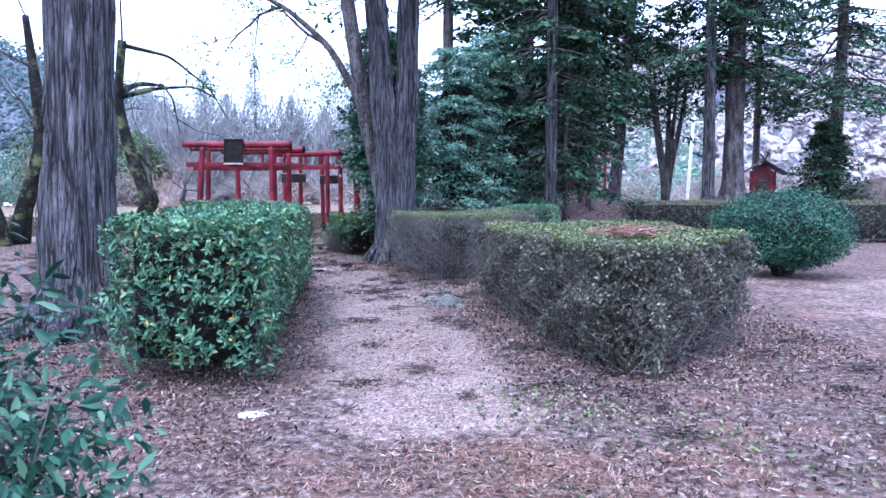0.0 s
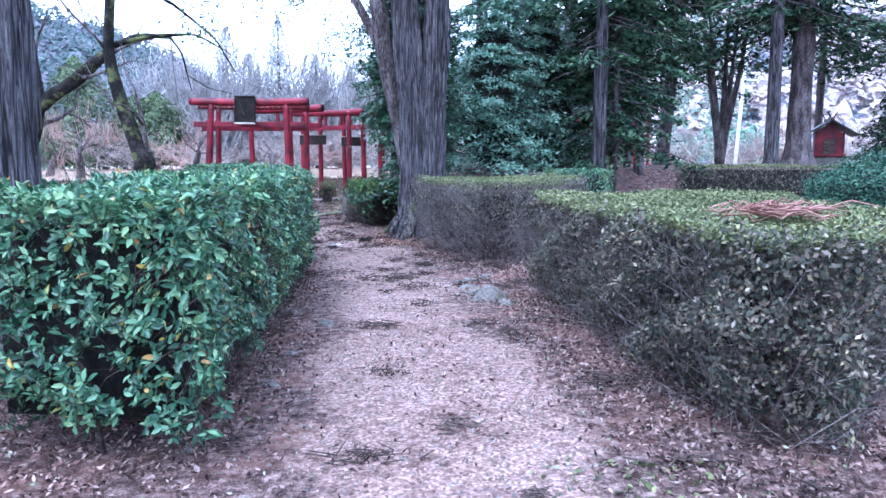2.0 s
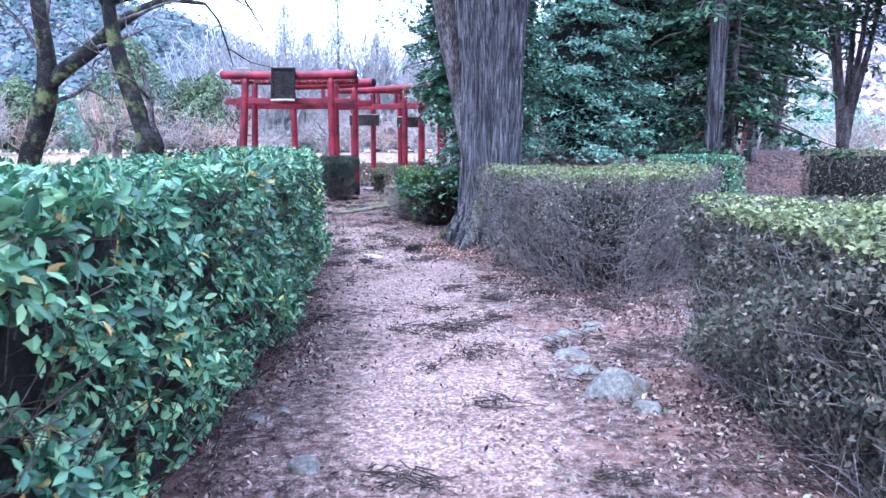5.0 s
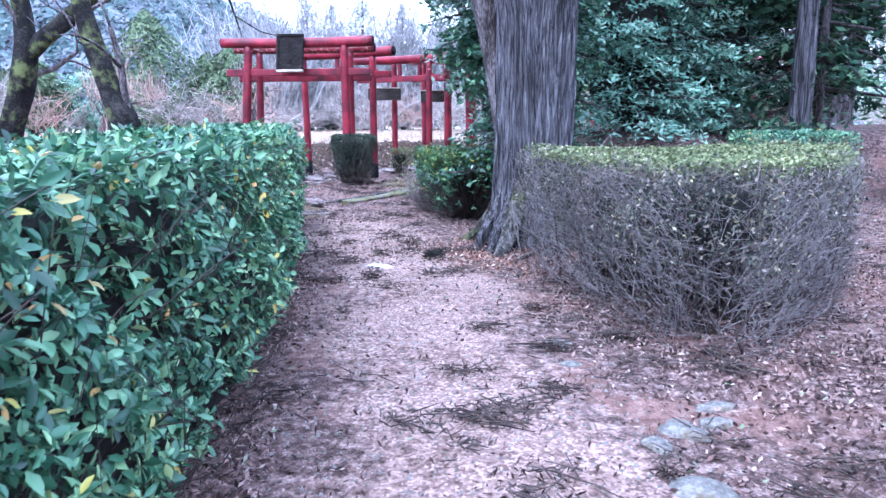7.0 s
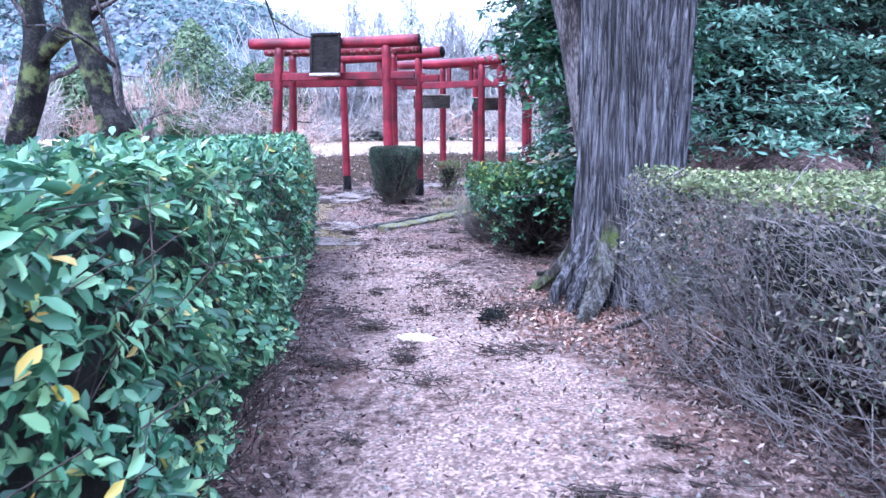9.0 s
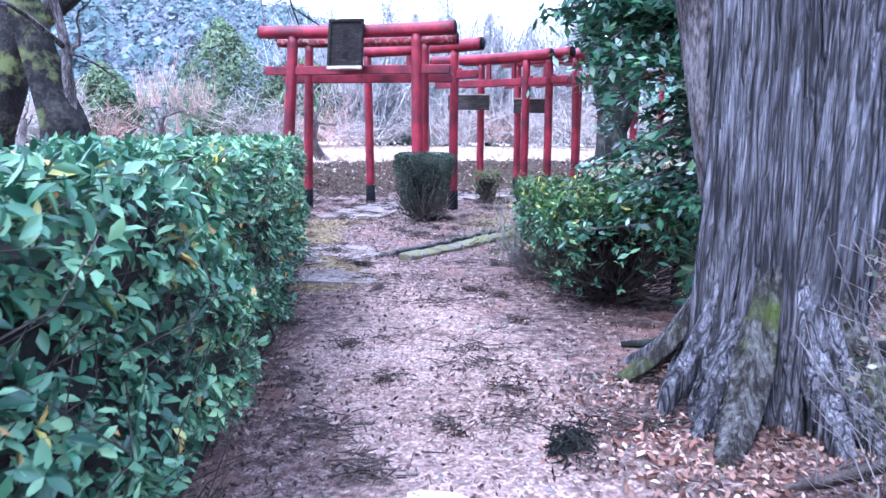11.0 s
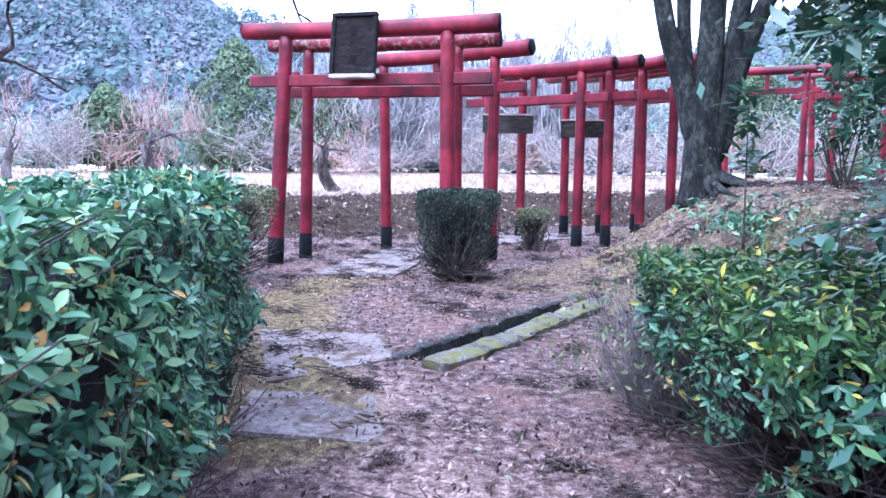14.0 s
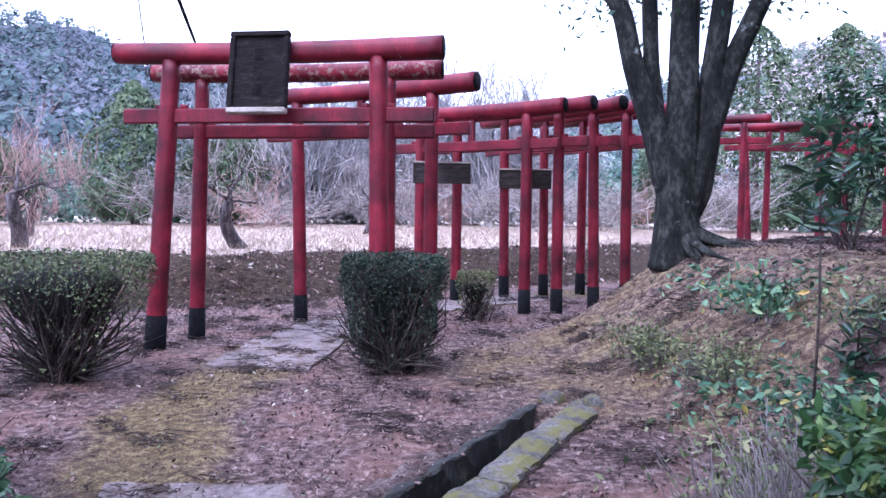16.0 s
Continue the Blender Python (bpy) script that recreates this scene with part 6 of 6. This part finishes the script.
for k in range(30):
    az = -52 + k * 2.9 + rng.uniform(-1, 1)
    d = rng.uniform(33, 46)
    at = (d * math.sin(radians(az)), 12 + d * math.cos(radians(az)))
    if -4 < at[0] < 12 and at[1] < 44:
        continue
    brush("leafless pale brushwood at the edge of the dry field", at, rng.uniform(1.8, 3.6), rng.uniform(3.0, 5.0), 80 if k % 5 != 3 else 45, "brush_red" if k % 5 == 3 else "brush")
for k in range(13):
    az = -23 + k * 1.45 + rng.uniform(-0.5, 0.5)
    d = rng.uniform(56, 64)
    at = (d * math.sin(radians(az)), d * math.cos(radians(az)))
    brush("tall leafless lilac grey tree at the edge of the woods", at, rng.uniform(7.5, 11.5), rng.uniform(5.0, 7.5), 130, "brush_grey", "bare_tree", thick=2.4)
CONIFERS = ((-28.0, 52, 6.9, 0.42), (-34.5, 50, 4.2, 0.5), (-24.5, 56, 5.0, 0.4), (-47, 48, 4.5, 0.5), (-18.2, 60, 10.6, 0.26), (-16.6, 62, 9.0, 0.26), (-14.5, 60, 11.6, 0.24), (-11.8, 60, 8.8, 0.28), (-9.3, 61, 8.0, 0.3),
            (-23, 52, 5.0, 0.45), (-6.5, 58, 8.0, 0.22), (-2.5, 60, 7.0, 0.3), (5.6, 52, 10.0, 0.36), (9.8, 53, 10.0, 0.36), (1.5, 55, 6.0, 0.4))
for az, d, h, broad in CONIFERS:
    at = (d * math.sin(radians(az)), d * math.cos(radians(az)))
    t = thing("field_conifer", "conifer behind the field, broad ones dark green, slim ones haze-tinted", "tree", (*at, ground_z(*at)))
    mpart("trunk", mesh_of("trunk", *tube([(0, 0, -0.2), (0, 0, h * 0.5), (0, 0, h)], [0.22, 0.15, 0.03], 8), "bark_dark"), t)
    n = 8000 if broad > 0.35 else 1500
    q, ang = rng.random(n) ** 1.2, rng.uniform(0, 6.283, n)
    lump = 1 + 0.24 * np.sin(ang * 2 + q * 7 + az) + 0.18 * np.sin(ang * 5 - q * 13 + az * 2) + rng.normal(0, 0.07, n)
    if broad > 0.35:
        rad = h * broad * 0.85 * np.sin(math.pi * (0.2 + 0.8 * q)) ** 0.65
    else:
        rad = h * broad * 1.0 * (1.02 - q) ** 0.7 * (0.85 + 0.25 * np.sin(q * 24))
    rad = rad * lump * (0.6 + 0.4 * rng.random(n))
    p = np.column_stack([rad * np.cos(ang), rad * np.sin(ang), 0.5 + q * (h - 0.5) - 0.12 * rad])
    # slim crowns take far_spire, with haze in its pale colour
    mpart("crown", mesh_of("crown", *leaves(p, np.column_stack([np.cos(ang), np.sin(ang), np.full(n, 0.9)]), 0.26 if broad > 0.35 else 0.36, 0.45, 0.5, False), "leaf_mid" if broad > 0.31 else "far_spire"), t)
for k in range(22):
    az = -50 + k * 3.6 + rng.uniform(-1.2, 1.2)
    d = rng.uniform(46, 54)
    at = (d * math.sin(radians(az)), 12 + d * math.cos(radians(az)))
    t = thing("field_bush", "dark evergreen bush behind the bare brushwood", "bush", (*at, ground_z(*at)))
    h = rng.uniform(1.6, 4.0)
    p, nrm = clumps((0, 0, h * 0.5), (h * 0.75, h * 0.75, h * 0.55), 90, 22, 0.3, 0.5)
    mpart("foliage", mesh_of("foliage", *leaves(p, nrm, 0.35, 0.5, 0.7, False), "leaf_blue"), t)
for x, y, s in ((-13.7, 26.5, 21), (-9.8, 27.9, 22), (-17.5, 31, 23), (-10.4, 38.4, 24), (-22, 30, 25)):
    r = np.random.default_rng(s)
    t = thing("orchard_tree", "small bare orchard tree with a crooked dark trunk", "tree", (x, y, ground_z(x, y)))
    out = []
    grow((0, 0, -0.05), (r.normal(0, 0.3), 0, 1), 1.2, 0.16, 4, out, r, 0.7, 0.1, 3, 0.62)
    mpart("trunk", mesh_of("trunk", *tube(out[0][1], out[0][2], 10, 0.2), "bark_dark", True), t)
    mpart("branch_work", mesh_of("branch_work", *join(*[tube(p, q * 0.8, 4) for _, p, q in out[1:]]), "bark_dark"), t)
    a = np.repeat(np.array([p[j] for _, p, _ in out[1:] for j in (2, 4)])[::3], 2, axis=0)
    mpart("twig_tangle", mesh_of("twig_tangle", *sticks(a, a + np.column_stack([r.normal(0, 0.12, (len(a), 2)), r.uniform(0.25, 0.9, len(a))]), 0.008, 0.003, 0.2), "brush_red" if s % 2 else "brush"), t, "upright pale shoots")


# ---------------------------------------------------------------- grass, litter, twigs on the ground
n = 52000
az, d = rng.uniform(-60, 50, n), rng.uniform(14, 42, n)
gx, gy = d * np.sin(np.radians(az)), 12 + d * np.cos(np.radians(az))
ok = inside_distance(gx, gy, BANK) > 2.3
gx, gy = gx[ok], gy[ok]
a = np.column_stack([gx, gy, height(gx, gy) - 0.01])
b = a + np.column_stack([rng.normal(0, 0.07, (len(gx), 2)), rng.uniform(0.04, 0.17, len(gx))])
tagged(new("dry_grass", mesh_of("dry_grass", *sticks(a, b, 0.008, 0.002, straight=True), "grass_dry")), "pale dry winter grass on the field", "grass", kind="stuff")


bx, by = rng.uniform(-16, 3, 60000), rng.uniform(20.5, 36, 60000)
bd = inside_distance(bx, by, BANK)
ok = (bd > -0.35) & (bd < 2.5) & (rng.random(60000) < 0.45 + 0.55 * ripple(bx, by, 2.9, 7))
bx, by = bx[ok], by[ok]
a = np.column_stack([bx, by, height(bx, by) - 0.01])
b = a + np.column_stack([rng.normal(0, 0.10, (len(bx), 2)), rng.uniform(-0.02, 0.13, len(bx))])
tagged(new("bank_stalks", mesh_of("bank_stalks", *sticks(a, b, 0.007, 0.003, straight=True), "bank_stalk")), "dead brown stalks and roots on the earth bank", "dead plants", kind="stuff")
p = a[::2] + np.array([0, 0, 0.03])
tagged(new("bank_litter", mesh_of("bank_litter", *leaves(p, np.tile([0, -0.3, 1.0], (len(p), 1)), 0.09, 0.5, 0.8, False), "leaf_litter")), "brown dead leaves on the earth bank", "leaf litter", kind="stuff")


def scatter(n, x0, x1, y0, y1, weight):
    x, y = rng.uniform(x0, x1, n), rng.uniform(y0, y1, n)
    ok = rng.random(n) < weight(x, y)
    return x[ok], y[ok]


def litter_weight(x, y):
    d = line_distance(x, y, WALK_LINE)
    w = 0.10 + 0.75 * smooth01((d - 0.55) / 0.5)
    w = np.maximum(w, 0.8 * smooth01((y - 11.5) / 4))
    w = w * (0.55 + 0.45 * smooth01((y - 3.4) / 1.5)) * (1 - 0.3 * smooth01((3.0 - np.hypot(x + 2.4, y - 21.0)) / 1.2))
    w = np.where(line_distance(x, y, SLAB_LINE) < 0.5, 0.45 + 0.25 * ripple(x, y, 5.0, 1), w) * np.where(inside_distance(x, y, BANK) > 0, 0.6, 1)
    return w * (0.55 + 0.45 * ripple(x, y, 2.2, 3)) * np.where(inside_distance(x, y, YARD) > 0.5, 0.2, 1)


x, y = np.concatenate([scatter(150000, -11, 4.5, 14, 27, litter_weight), scatter(330000, -4.5, 3.8, 1.2, 14, litter_weight)], axis=1)
p = np.column_stack([x, y, height(x, y, 0.12) + rng.uniform(0.004, 0.026, len(x))])
tagged(new("leaf_litter", mesh_of("leaf_litter", *leaves(p, np.tile([0, 0, 1.0], (len(x), 1)), 0.033, 0.42, 0.7, False), "leaf_litter")), "fallen brown leaves and needles on the ground", "leaf litter", kind="stuff")
x, y = scatter(170000, -6.5, 4.0, 2.0, 20, lambda x, y: (0.35 + 0.4 * ripple(x, y, 3.3, 5)) * (0.35 + 0.65 * smooth01((line_distance(x, y, WALK_LINE) - 0.6) / 0.6)))
p = np.column_stack([x, y, height(x, y, 0.12) + rng.uniform(0.003, 0.014, len(x))])
tagged(new("needle_litter", mesh_of("needle_litter", *leaves(p, np.tile([0, 0, 1.0], (len(x), 1)), 0.026, 0.22, 0.3, False), "needles")), "dark brown fallen needles and crumbs of bark", "leaf litter", kind="stuff")
x, y = scatter(1700, -9.0, 3.5, 3.5, 26, lambda x, y: 0.25 + 0.5 * smooth01((y - 6) / 6))
tw = []
for cx_, cy_ in zip(x, y):
    k = rng.integers(14, 60)
    s = rng.uniform(0.03, 0.10)
    c = np.column_stack([cx_ + rng.normal(0, s, k), cy_ + rng.normal(0, s * 0.6, k)])
    a = np.column_stack([c, height(c[:, 0], c[:, 1], 0.12) + rng.uniform(0.004, 0.05, k)])
    b = a + np.column_stack([rng.normal(0, s * 0.7, k), rng.normal(0, s * 0.5, k), rng.uniform(-0.01, 0.02, k)])
    tw.append((a, b))
a, b = np.concatenate([q[0] for q in tw]), np.concatenate([q[1] for q in tw])
tagged(new("fallen_sprigs", mesh_of("fallen_sprigs", *sticks(a, b, 0.0045, 0.0025, straight=True), "twig_dark")), "dark dry cedar sprigs and twigs fallen on the path", "twigs", kind="stuff")
k = 55
near = [q[0].mean(0) for q in tw][::2]
mx = np.repeat(np.array(near), k, axis=0)[:, :2] + rng.normal(0, 1, (len(near) * k, 2)) * np.repeat(rng.uniform(0.03, 0.13, (len(near), 1)), k, axis=0) * np.array([1.0, 0.7])
p = np.column_stack([mx, height(mx[:, 0], mx[:, 1], 0.12) + rng.uniform(0.004, 0.03, len(mx))])
tagged(new("needle_mats", mesh_of("needle_mats", *leaves(p, np.tile([0, 0, 1.0], (len(p), 1)), 0.04, 0.2, 0.45, False), "needle_dark")), "dark mats of decaying cedar needles on the path", "leaf litter", kind="stuff")
x, y = scatter(9000, -2.1, 0.6, 12.2, 14.6, lambda x, y: smooth01((1.25 - np.hypot(x + 0.8, y - 13.4)) / 0.7))
p = np.column_stack([x, y, height(x, y) + rng.uniform(0.006, 0.03, len(x))])
tagged(new("rusty_leaves", mesh_of("rusty_leaves", *leaves(p, np.tile([0, 0, 1.0], (len(x), 1)), 0.036, 0.5, 0.55, True), "leaf_rust")), "rusty brown leaves lying round the cedar's roots", "leaf litter", kind="stuff")
x, y = scatter(22000, -4.5, 2.5, 2.6, 15, lambda x, y: smooth01((1.2 - line_distance(x, y, WALK_LINE)) / 0.6))
p = np.column_stack([x, y, height(x, y) + 0.004])
tet = np.array([[1, 0, -0.4], [-0.6, 0.8, -0.4], [-0.6, -0.8, -0.4], [0, 0, 0.7]])
s = rng.uniform(0.004, 0.013, len(x))
v = p[:, None] + tet[None] * s[:, None, None]
f = (np.arange(len(x))[:, None, None] * 4 + np.array([[0, 1, 3], [1, 2, 3], [2, 0, 3]])[None]).reshape(-1, 3)
tagged(new("pebbles", mesh_of("pebbles", v, f, "stone")), "small grey gravel pebbles on the path", "gravel", kind="stuff")
x, y = scatter(30000, -2.0, 1.6, 2.7, 4.0, lambda x, y: smooth01((0.5 - np.abs(y - 3.35 + 0.12 * ripple(x, y, 2.0, 1))) / 0.35) * (0.45 + 0.5 * ripple(x, y, 2.6, 2)))
p = np.column_stack([x, y, height(x, y) + rng.uniform(0.004, 0.014, len(x))])
tagged(new("rusty_needles", mesh_of("rusty_needles", *leaves(p, np.tile([0, 0, 1.0], (len(x), 1)), 0.05, 0.12, 0.35, False), "leaf_rust")), "drift of rusty fallen needles where the gravel begins", "leaf litter", kind="stuff")
x, y = scatter(9500, -1.5, 5.0, 1.5, 4.9, lambda x, y: (0.25 + 0.75 * ripple(x, y, 1.9, 2)) * smooth01((x + 0.2) / 1.2))
p = np.column_stack([x, y, height(x, y) + 0.01])
tagged(new("ground_weeds", mesh_of("ground_weeds", *leaves(p, np.tile([0, 0, 1.0], (len(x), 1)), 0.036, 0.6, 0.6, True), "leaf_small")), "small green weeds in the litter", "weeds", kind="stuff")
